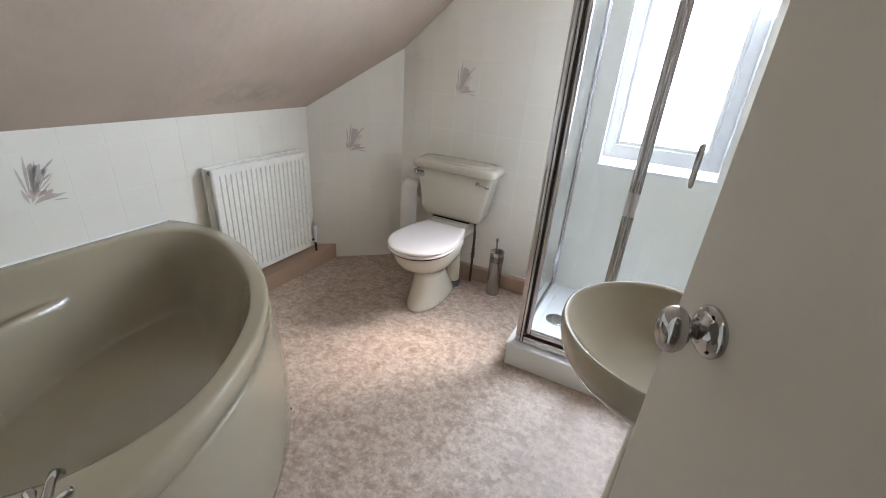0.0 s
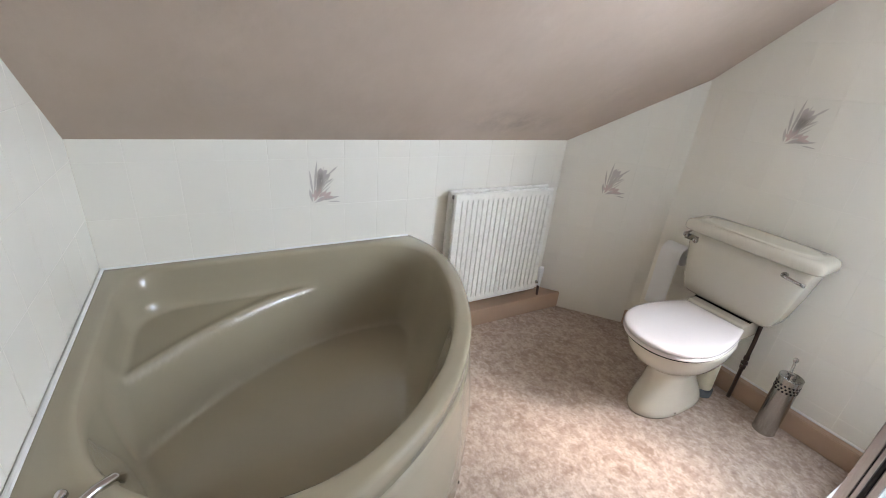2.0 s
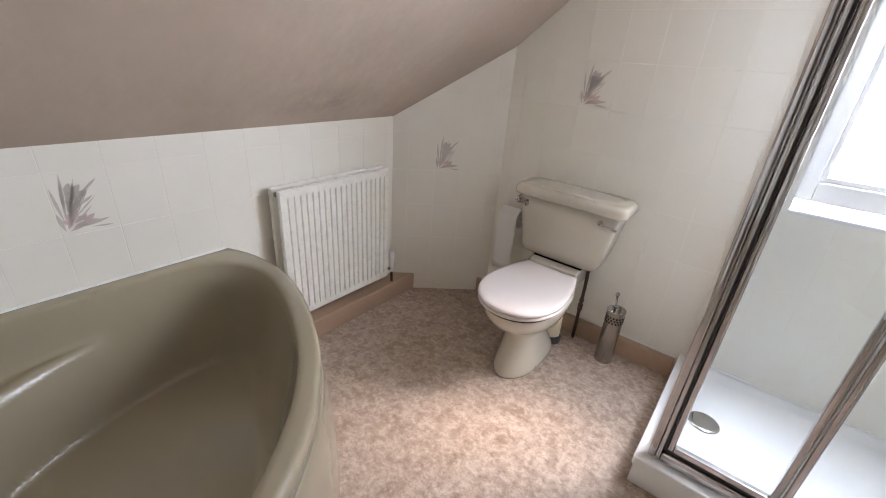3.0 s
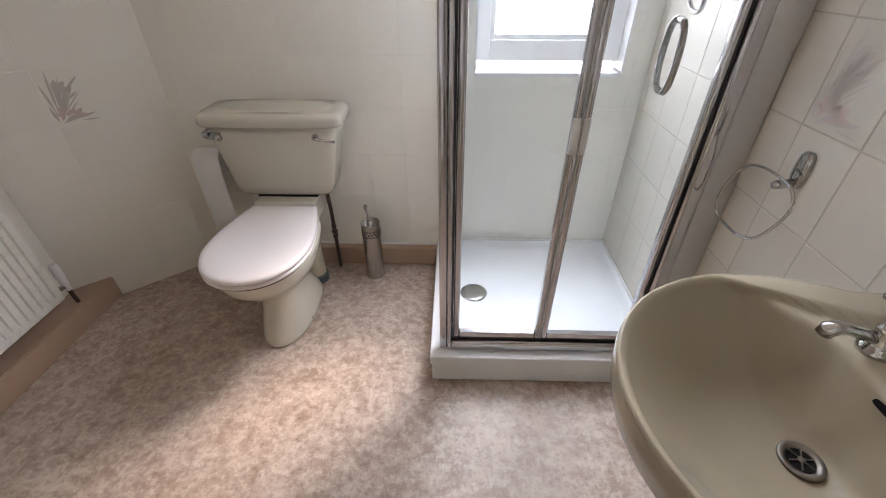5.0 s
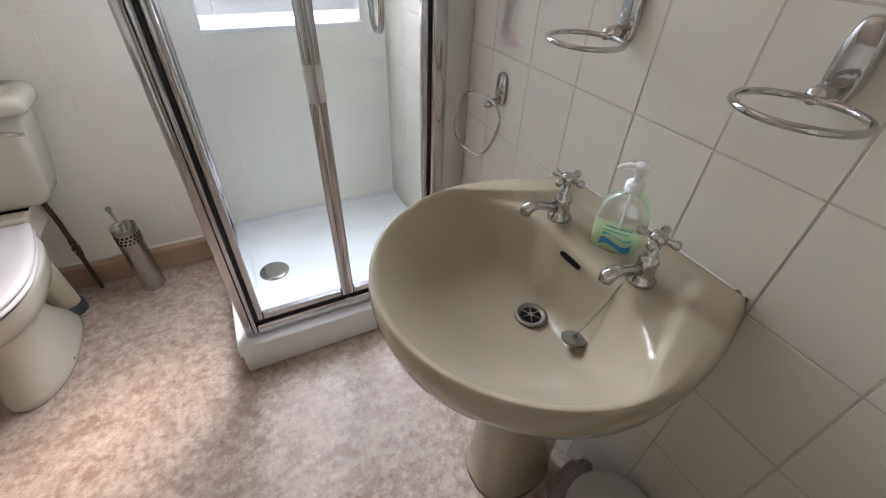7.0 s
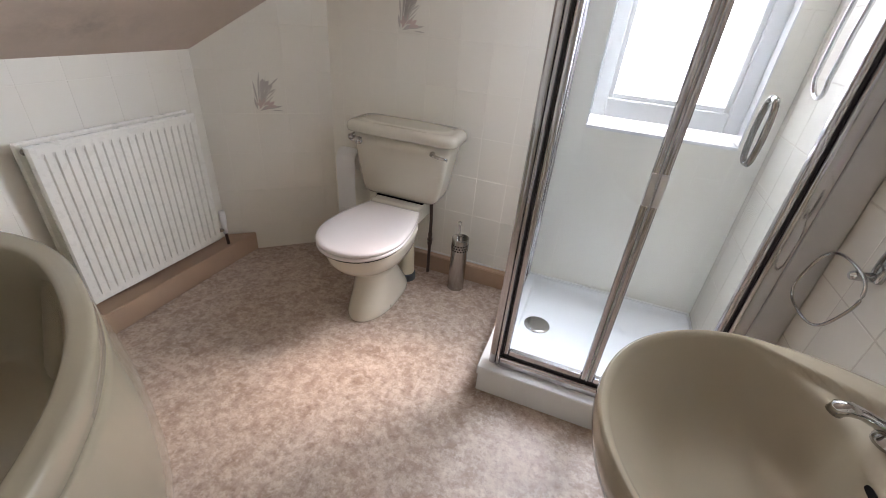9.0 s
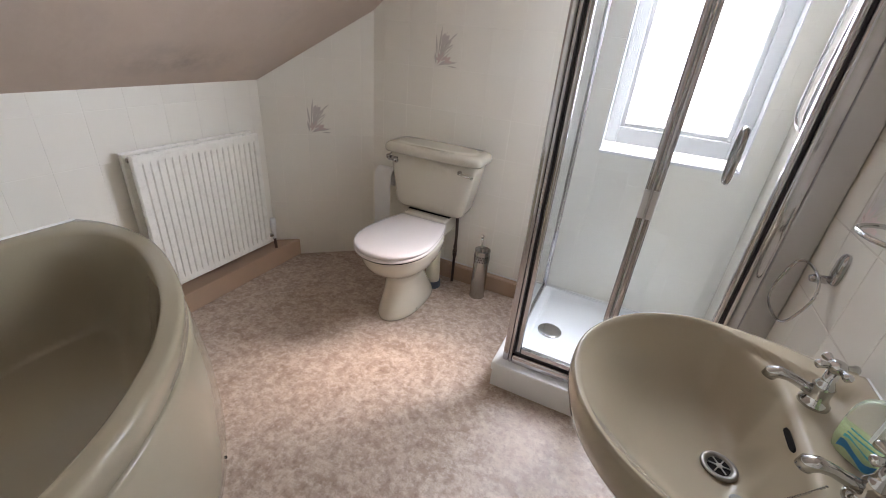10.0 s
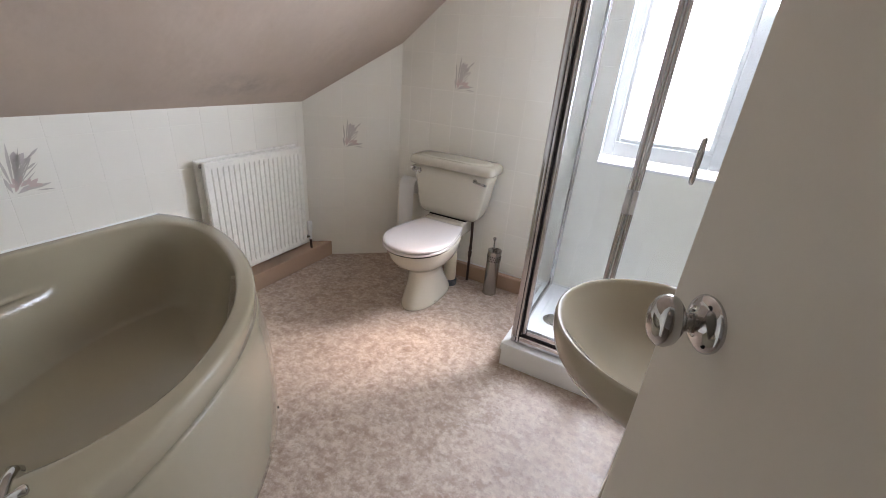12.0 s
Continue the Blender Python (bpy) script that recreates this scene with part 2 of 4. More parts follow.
def add_tube(bm, points, radius, count=10, closed=False):
    pts = [Vector(p) for p in points]
    rings = []
    up = Vector((0.13, 0.31, 0.94)).normalized()
    total = len(pts)
    for i, p in enumerate(pts):
        before = pts[(i - 1) % total] if (closed or i > 0) else p
        after = pts[(i + 1) % total] if (closed or i < total - 1) else p
        d = (after - before).normalized()
        side = d.cross(up)
        if side.length < 0.05:
            side = d.cross(Vector((1, 0, 0)))
        side.normalize()
        top = side.cross(d)
        r = radius[i] if isinstance(radius, (list, tuple)) else radius
        rings.append([p + r * (math.cos(2 * math.pi * k / count) * side + math.sin(2 * math.pi * k / count) * top) for k in range(count)])
    if closed:
        rings.append(rings[0])
    return add_loft(bm, rings, cap=not closed)


def tube(points, radius, count=10, closed=False):
    return add_tube(bmesh.new(), points, radius, count, closed)


def smoothstep(a, b, x):
    t = min(1.0, max(0.0, (x - a) / (b - a)))
    return t * t * (3 - 2 * t)


def soft_min(a, b, k):
    h = max(k - abs(a - b), 0.0) / k
    return min(a, b) - h * h * k * 0.25


def reach(inside, cx, cy, angle, far=2.5):
    """How far a ray from (cx, cy) stays inside."""
    lo, hi = 0.0, far
    for _ in range(30):
        mid = (lo + hi) / 2
        if inside(cx + mid * math.cos(angle), cy + mid * math.sin(angle)):
            lo = mid
        else:
            hi = mid
    return lo


def curve_through(table, x):
    """Smooth interpolation in a short table of (x, value)."""
    xs, ys = [p[0] for p in table], [p[1] for p in table]
    i = max(0, min(len(xs) - 2, sum(1 for v in xs if v <= x) - 1))
    def slope(k):
        a, b = max(0, k - 1), min(len(xs) - 1, k + 1)
        return (ys[b] - ys[a]) / (xs[b] - xs[a])
    h = xs[i + 1] - xs[i]
    t = (x - xs[i]) / h
    return ((2 * t ** 3 - 3 * t ** 2 + 1) * ys[i] + (t ** 3 - 2 * t ** 2 + t) * h * slope(i)
            + (-2 * t ** 3 + 3 * t ** 2) * ys[i + 1] + (t ** 3 - t ** 2) * h * slope(i + 1))


# ---- the room's shell ----
def structure(ob, label, category):
    return tagged(ob, label, category, "", "structure")


BACK = 0.0008   # tiles stand this far proud of the wall behind them
TH = 0.14

floor = structure(part("floor", add_box(box(-0.2, XB + 0.2, -0.16, YG + 0.2, -0.12, 0.0), 0.3, XB + 0.25, -2.4, -0.16, -0.12, 0.0), VINYL), "mottled beige and pink vinyl floor, patchy and worn", "floor")

bm = bmesh.new()
add_box(bm, -TH - BACK, -BACK, -0.2, YS + 0.25, -0.1, KNEE + 0.12)
wall_knee = structure(part("wall_knee", bm, GROUT), "low knee wall tiled in glossy white under the sloping ceiling", "wall")

u = Vector((XS, YG - YS, 0)).normalized()
nin = Vector((u.y, -u.x, 0))          # into the room
p0, p1 = Vector((0, YS, 0)), Vector((XS, YG, 0))
bm = bmesh.new()
q0, q1 = p0 - 0.1 * u - BACK * nin, p1 + 0.1 * u - BACK * nin
add_prism(bm, [q0 + Vector((0, 0, -0.1)), q1 + Vector((0, 0, -0.1)), q1 + Vector((0, 0, 1.7)), q0 + Vector((0, 0, 1.2))], -0.1 * nin)
wall_splay = structure(part("wall_splay", bm, GROUT), "angled corner wall tiled in glossy white", "wall")

bm = bmesh.new()
ya, yb = YG + BACK, YG + TH
add_box(bm, 0.2, WX0, ya, yb, -0.1, 2.6)
add_box(bm, WX1, XB + 0.2, ya, yb, -0.1, 2.6)
add_box(bm, WX0, WX1, ya, yb, -0.1, WZ0)
add_box(bm, WX0, WX1, ya, yb, WZ1, 2.6)
wall_gable = structure(part("wall_gable", bm, GROUT), "tall tiled gable wall with a window in the shower", "wall")

wall_basin = structure(part("wall_basin", box(XB + BACK, XB + TH, -0.2, YG + 0.2, -0.1, 2.6), GROUT_GREY), "wall of cream-white glazed tiles with grey joints, colour darkened for shade", "wall")

bm = bmesh.new()
add_box(bm, -0.2, DX0, -TH, -BACK, -0.1, 2.6)
add_box(bm, DX1, XB + 0.2, -TH, -BACK, -0.1, 2.6)
add_box(bm, DX0, DX1, -TH, -BACK, DZ1, 2.6)
wall_door = structure(part("wall_door", bm, PLASTER), "white wall with the doorway beside the bath", "wall")

bm = bmesh.new()
xk = (FLAT - KNEE) / SLOPE
for y0, y1 in ((-0.05, YG + 0.05),):
    add_prism(bm, [(-0.15, y0, KNEE - 0.15 * SLOPE), (xk, y0, FLAT), (XB + 0.15, y0, FLAT), (XB + 0.15, y0, FLAT + 0.12), (xk - 0.05, y0, FLAT + 0.12), (-0.15, y0, KNEE - 0.15 * SLOPE + 0.14)], (0, y1 - y0, 0))
ceiling = structure(part("ceiling", bm, CEIL), "sloping attic ceiling in pink-beige emulsion with faint grey marks", "ceiling")

# landing behind the doorway
bm = bmesh.new()
add_box(bm, 0.3, 0.4, -2.3, -TH, 0, 2.45)
add_box(bm, XB + 0.15, XB + 0.25, -2.3, -TH, 0, 2.45)
add_box(bm, 0.3, XB + 0.25, -2.4, -2.3, 0, 2.45)
landing_walls = structure(part("wall_landing", bm, PLASTER), "plain painted landing walls", "wall")
structure(part("ceiling_landing", box(0.3, XB + 0.25, -2.4, -TH + 0.01, 2.4, 2.5), PLASTER), "plain landing ceiling", "ceiling")

# door lining and architrave
bm = bmesh.new()
add_box(bm, DX0 - 0.002, DX0 + 0.028, -TH - 0.01, 0.012, 0, DZ1, 0.003)
add_box(bm, DX1 - 0.028, DX1 + 0.002, -TH - 0.01, 0.012, 0, DZ1, 0.003)
add_box(bm, DX0 + 0.028, DX1 - 0.028, -TH - 0.01, 0.012, DZ1 - 0.03, DZ1, 0.003)
add_box(bm, DX0 - 0.06, DX0 - 0.002, -BACK, 0.014, 0, DZ1 + 0.06, 0.004)
structure(part("trim_doorway", bm, GLOSS), "white gloss painted door lining", "trim")


# skirtings: a boxed one under the radiator and one behind the toilet
bm = bmesh.new()
add_prism(bm, [(0.0, 1.20, 0.0), (0.108, 1.20, 0.0), (0.108, YS + 0.098, 0.0), (0.0, YS + 0.002, 0.0)], (0, 0, 0.108))
bmesh.ops.bevel(bm, geom=list(bm.edges), offset=0.004, segments=2, affect="EDGES")
structure(part("baseboard_knee", bm, SKIRT), "tan painted boxed skirting under the radiator", "skirting")
bm = bmesh.new()
add_prism(bm, [(0.402, 2.508, 0.0), (1.552, 2.508, 0.0), (1.552, YG - 0.001, 0.0), (0.455, YG - 0.001, 0.0)], (0, 0, 0.098))
bmesh.ops.bevel(bm, geom=list(bm.edges), offset=0.004, segments=2, affect="EDGES")
structure(part("baseboard_gable", bm, SKIRT), "tan painted skirting board behind the toilet", "skirting")
bm = bmesh.new()
add_tube(bm, [(0.45, 2.548, 0.100), (1.0, 2.548, 0.100), (1.55, 2.548, 0.100)], 0.006, 6)
structure(part("trim_skirting_bead", bm, MASTIC), "white sealant bead along the skirting", "trim")


# ---- window ----
win = structure(new("window_1"), "white framed window with bright obscured glass above the shower", "window")
bm = bmesh.new()
gy = YG + 0.105
x0, x1, z0, z1 = WX0 + 0.004, WX1 - 0.004, WZ0 + 0.03, WZ1 - 0.004
for a in ((x0, x0 + 0.055, z0, z1), (x1 - 0.055, x1, z0, z1), (x0 + 0.055, x1 - 0.055, z0, z0 + 0.075), (x0 + 0.055, x1 - 0.055, z1 - 0.055, z1)):
    add_box(bm, a[0], a[1], gy - 0.03, gy + 0.03, a[2], a[3], 0.004)
part("window_frame", bm, UPVC, win)
bm = bmesh.new()
for a in ((x0 + 0.055, x0 + 0.075, z0 + 0.075, z1 - 0.055), (x1 - 0.075, x1 - 0.055, z0 + 0.075, z1 - 0.055), (x0 + 0.075, x1 - 0.075, z0 + 0.075, z0 + 0.095), (x0 + 0.075, x1 - 0.075, z1 - 0.075, z1 - 0.055)):
    add_box(bm, a[0], a[1], gy - 0.018, gy + 0.018, a[2], a[3], 0.004)
part("glazing_bead", bm, UPVC, win)
part("window_sill", box(WX0 + 0.002, WX1 - 0.002, YG - 0.004, gy + 0.02, WZ0 - 0.012, WZ0 + 0.03 - 0.028, 0.003), WHITE, win)
bm = bmesh.new()
add_box(bm, WX0 - 0.001, WX0 + 0.006, YG + 0.001, gy + 0.02, WZ0 + 0.004, WZ1)
add_box(bm, WX1 - 0.006, WX1 + 0.001, YG + 0.001, gy + 0.02, WZ0 + 0.004, WZ1)
add_box(bm, WX0 + 0.006, WX1 - 0.006, YG + 0.001, gy + 0.02, WZ1 - 0.006, WZ1 + 0.001)
part("window_reveal", bm, WHITE, win)
pane = part("pane", box(x0 + 0.076, x1 - 0.076, gy - 0.004, gy + 0.004, z0 + 0.096, z1 - 0.076), FROST, win)
pane.visible_shadow = False
sky_board = structure(part("backdrop_sky", box(-90, 90, 60, 60.1, -60, 22), SKYGLOW), "bright overcast sky beyond the window", "sky")


# ---- bath ----
FRONT = [(0.0, 1.217), (5.0, 1.262), (10.0, 1.292), (17.0, 1.318), (27.0, 1.335), (36.0, 1.352), (45.0, 1.360)]


def bath_front(x, y):
    a = math.degrees(math.atan2(y, x))
    return curve_through(FRONT, min(a, 90 - a) if 0 <= a <= 90 else 0.0)


def build_bath():
    rim, cx, cy = 0.580, 0.56, 0.56
    edge = 0.004
    def outside(x, y):
        return x >= edge and y >= edge and math.hypot(x, y) <= bath_front(x, y)
    def inner(x, y):
        d = soft_min(soft_min(x - 0.066, y - 0.064, 0.17), bath_front(x, y) - 0.061 - math.hypot(x, y), 0.25)
        d = soft_min(d, 0.6 * (y - 0.122) - 0.8 * (x - 0.988), 0.24)
        return d > 0
    count, steps = 192, 64
    bath = thing("corner_bath", "beige acrylic corner bath with a moulded corner seat", "bath")
    bm = bmesh.new()
    rings = []
    angles = [2 * math.pi * (i + 0.5) / count for i in range(count)]
    # the corners themselves are met exactly
    for corner in ((edge, edge), (edge, 1.2168), (1.2168, edge)):
        a = math.atan2(corner[1] - cy, corner[0] - cx) % (2 * math.pi)
        k = min(range(count), key=lambda i: abs(angles[i] - a))
        angles[k] = a
    ro = [reach(outside, cx, cy, a) for a in angles]
    ri = [reach(inner, cx, cy, a) for a in angles]
    def level(x, y, w):
        s = 0.87 * x + 0.494 * y - 0.07 * ((y - 0.45) / 0.38) ** 2
        bed = 0.180 + 0.018 * math.hypot(x - 0.75, y - 0.7)
        seat = 0.425
        fall = min(1.0, max(0.0, (s - 0.412) / 0.075))
        base = seat + (bed - seat) * (0.75 * fall + 0.25 * smoothstep(0.0, 1.0, fall))
        ridge = 0.010 * math.exp(-((s - 0.40) / 0.03) ** 2)
        foot = 0.925 - 0.215 * smoothstep(0.42, 0.80, s)
        f = max(0.0, (w - foot) / (1 - foot)) ** 1.9
        return base + ridge * (1 - f) + (rim - 0.012 - base) * f
    rows = []
    for k in range(1, steps + 1):
        w = k / steps
        rows.append([Vector((cx + w * ri[i] * math.cos(a), cy + w * ri[i] * math.sin(a), level(cx + w * ri[i] * math.cos(a), cy + w * ri[i] * math.sin(a), w))) for i, a in enumerate(angles)])
    def at(i, r, z):
        a = angles[i]
        return Vector((cx + r * math.cos(a), cy + r * math.sin(a), z))
    for f, dz in ((0.08, -0.004), (0.2, -0.0005), (0.35, 0.0), (0.72, 0.0)):
        rows.append([at(i, ri[i] + f * (ro[i] - ri[i]), rim + dz) for i in range(count)])
    for dr, z in ((-0.008, rim - 0.001), (-0.002, rim - 0.006), (0.0, rim - 0.014), (0.0, rim - 0.070), (-0.004, rim - 0.0745), (-0.030, rim - 0.0755)):
        rows.append([at(i, ro[i] + dr, z) for i in range(count)])
    centre = bm.verts.new((cx, cy, level(cx, cy, 0)))
    vs = [[bm.verts.new(p) for p in r] for r in rows]
    for i in range(count):
        j = (i + 1) % count
        bm.faces.new((centre, vs[0][i], vs[0][j]))
        for r0, r1 in zip(vs, vs[1:]):
            bm.faces.new((r0[i], r1[i], r1[j], r0[j]))
    part("tub", bm, ACRYL, bath, smooth=True)
    # front panel with a groove under the rim
    bm = bmesh.new()
    outer, inr = [], []
    n = 72
    levels = ((0.0, 0.020), (0.010, 0.025), (0.06, 0.030), (0.14, 0.032), (0.24, 0.030), (0.33, 0.023), (0.42, 0.012), (0.470, 0.005), (0.492, 0.002), (0.4975, -0.003))
    grid = []
    for k in range(n + 1):
        a = radians(0.4 + 89.2 * k / n)
        r = curve_through(FRONT, min(math.degrees(a), 90 - math.degrees(a)))
        grid.append([bm.verts.new(((r + d) * math.cos(a), (r + d) * math.sin(a), z)) for z, d in levels] + [bm.verts.new(((r - 0.03) * math.cos(a), (r - 0.03) * math.sin(a), z)) for z in (0.4978, 0.0)])
    for g0, g1 in zip(grid, grid[1:]):
        for k in range(len(g0)):
            j = (k + 1) % len(g0)
            bm.faces.new((g0[k], g0[j], g1[j], g1[k]))
    bm.faces.new(grid[0])
    bm.faces.new(grid[-1])
    part("panel", bm, ACRYL, bath, "curved beige front panel", smooth=True)
    for a in (20, 47, 74):
        r = curve_through(FRONT, min(a, 90 - a))
        r += 0.029
        m = Matrix.Translation((r * math.cos(radians(a)), r * math.sin(radians(a)), 0.055)) @ pose(0, 0, 0, 0, 90, a)
        part("screw", lathe(m, [(0.005, -0.004), (0.005, 0.0035), (0.003, 0.005)], 10), DARK, bath)
    return bath


def cross_tap(name, label, m, spout=0.085, rise=0.075):
    """Pillar tap: body, bent spout over -x, cross handle with four arms."""
    tap = thing(name, label, "tap", "pillar taps")
    part("body", lathe(m, [(0.024, 0.0), (0.024, 0.006), (0.020, 0.010), (0.0165, 0.020), (0.0155, 0.036), (0.017, 0.042), (0.013, 0.048), (0.010, 0.056), (0.010, rise - 0.009)], 20), CHROME, tap, smooth=True)
    pts = [(-0.008, 0, 0.024), (-0.028, 0, 0.029), (-0.046, 0, 0.033), (-0.060, 0, 0.033), (-spout + 0.014, 0, 0.027), (-spout + 0.012, 0, 0.017)]
    part("spout", tube([m @ Vector(p) for p in pts], [0.011, 0.0098, 0.0092, 0.0115, 0.0130, 0.0115], 14), CHROME, tap, smooth=True)
    top = m @ pose(0, 0, rise, 0, 0, 28)
    part("handle", lathe(top, [(0.008, -0.012), (0.013, -0.008), (0.014, 0.004), (0.010, 0.009), (0.004, 0.011)], 16), CHROME, tap, smooth=True)
    for k in range(4):
        arm = top @ pose(0, 0, 0, 0, 90, 90 * k)
        part("arm", lathe(arm, [(0.0045, 0.008), (0.005, 0.014), (0.006, 0.021), (0.0078, 0.026), (0.0078, 0.030), (0.0045, 0.033)], 12), CHROME, tap, smooth=True)
    return tap


def bath_tap(x, y, turn):
    m = pose(x, y, 0.580, 0, 0, turn)
    tap = thing("bath_tap", "chrome bath tap with a cross handle on the bath rim", "tap", "bath taps")
    part("body", lathe(m, [(0.027, 0.0), (0.027, 0.006), (0.021, 0.012), (0.019, 0.045), (0.014, 0.055), (0.010, 0.062)], 20), CHROME, tap, smooth=True)
    part("spout", tube([m @ Vector(p) for p in ((0.0, 0, 0.034), (0.035, 0, 0.043), (0.075, 0, 0.044), (0.105, 0, 0.036), (0.118, 0, 0.02))], [0.010, 0.009, 0.0085, 0.010, 0.0115], 12), CHROME, tap, smooth=True)
    top = m @ pose(0, 0, 0.072, 0, 0, 20)
    part("handle", lathe(top, [(0.009, -0.012), (0.015, -0.006), (0.015, 0.006), (0.006, 0.013)], 16), CHROME, tap, smooth=True)
    for k in range(4):
        part("arm", lathe(top @ pose(0, 0, 0, 0, 90, 90 * k), [(0.005, 0.008), (0.005, 0.020), (0.007, 0.032), (0.0095, 0.040), (0.0095, 0.045), (0.005, 0.049)], 12), CHROME, tap, smooth=True)
    return tap


build_bath()
bath_tap(1.085, 0.105, 135)
bath_tap(1.232, 0.268, 150)
bm = bmesh.new()
add_tube(bm, [(0.008, 0.01, 0.577), (0.008, 0.6, 0.577), (0.008, 1.205, 0.577)], 0.0075, 10)
add_tube(bm, [(0.01, 0.008, 0.577), (0.6, 0.008, 0.577), (1.205, 0.008, 0.577)], 0.0075, 10)
structure(part("trim_bath_sealant", bm, MASTIC), "white sealant line between bath and tiles", "trim")


# ---- radiator ----
def build_radiator():
    y0, y1, z0, z1 = 1.412, 2.042, 0.158, 0.795
    rad = thing("radiator", "white double panel radiator with vertical flutes", "radiator")
    def panel(name, xb, xf, dy, dz):
        """A fluted sheet with a rounded border."""
        bm = bmesh.new()
        flutes, border = 19, 0.022
        ys = [y0 + dy, y0 + dy + 0.006, y0 + dy + border]
        ds = [-0.006, 0.0, 0.0]
        pitch = (y1 - y0 - 2 * dy - 2 * border) / flutes
        for k in range(flutes):
            for f, d in ((0.30, 0.0), (0.40, -0.0075), (0.60, -0.0075), (0.70, 0.0)):
                ys.append(y0 + dy + border + (k + f) * pitch)
                ds.append(d)
        ys += [y1 - dy - border, y1 - dy - 0.006, y1 - dy]
        ds += [0.0, 0.0, -0.006]
        zs = [(z0 + dz, -0.006, 0), (z0 + dz + 0.006, 0, 0), (z0 + dz + 0.030, 0, 0), (z0 + dz + 0.048, 0, 1), (z1 - dz - 0.048, 0, 1), (z1 - dz - 0.030, 0, 0), (z1 - dz - 0.006, 0, 0), (z1 - dz, -0.006, 0)]
        front = [[bm.verts.new((xf + min(e, 0) + (d if (w or d != -0.0075) else 0.0) * (1 if e == 0 else 0.5), y, z)) for y, d in zip(ys, ds)] for z, e, w in zs]
        for r0, r1 in zip(front, front[1:]):
            for i in range(len(ys) - 1):
                bm.faces.new((r0[i], r0[i + 1], r1[i + 1], r1[i]))
        loop = front[0] + [r[-1] for r in front[1:]] + front[-1][-2::-1] + [r[0] for r in front[-2:0:-1]]
        back = [bm.verts.new((xb, v.co.y, v.co.z)) for v in loop]
        for i in range(len(loop)):
            j = (i + 1) % len(loop)
            bm.faces.new((loop[i], loop[j], back[j], back[i]))
        bm.faces.new(back)
        part(name, bm, ENAMEL, rad)
    panel("front_panel", 0.074, 0.090, 0.0, 0.0)
    panel("back_panel", 0.022, 0.036, -0.006, -0.004)
    bm = bmesh.new()
    for k in range(30):
        y = y0 + 0.02 + k * (y1 - y0 - 0.04) / 29
        add_box(bm, 0.036, 0.074, y - 0.0007, y + 0.0007, z0 + 0.05, z1 - 0.05)
    part("convector_fins", bm, ENAMEL, rad)
    for z in (z0 + 0.022, z1 - 0.022):
        part("header_pipe", tube([(0.055, y0 + 0.012, z), (0.055, y1 - 0.012, z)], 0.017, 12), ENAMEL, rad, smooth=True)
    for y in (y0 + 0.012, y1 - 0.012):
        part("plug", lathe(pose(0.055, y, z1 - 0.022, 90 if y < 1.7 else -90), [(0.011, 0.0), (0.011, 0.008), (0.007, 0.011)], 12), STEEL, rad)
    part("bracket", box(0.0, 0.024, y0 + 0.1, y0 + 0.13, z0 + 0.08, z1 - 0.08, 0.002), ENAMEL, rad)
    part("bracket", box(0.0, 0.024, y1 - 0.13, y1 - 0.10, z0 + 0.08, z1 - 0.08, 0.002), ENAMEL, rad)
    valve = part("valve", lathe(pose(0.080, 2.076, 0.205), [(0.011, -0.03), (0.012, 0.0), (0.014, 0.01), (0.012, 0.022), (0.015, 0.03), (0.0165, 0.04), (0.0165, 0.085), (0.014, 0.094), (0.004, 0.097)], 16), UPVC, rad, "white plastic radiator valve", smooth=True)
    part("tail", tube([(0.060, 2.03, 0.196), (0.080, 2.076, 0.196)], 0.010, 10), CHROME, valve)
    part("pipe", tube([(0.080, 2.076, 0.18), (0.081, 2.077, 0.15), (0.083, 2.078, 0.105)], 0.0078, 10), COPPER, rad)
    return rad


build_radiator()


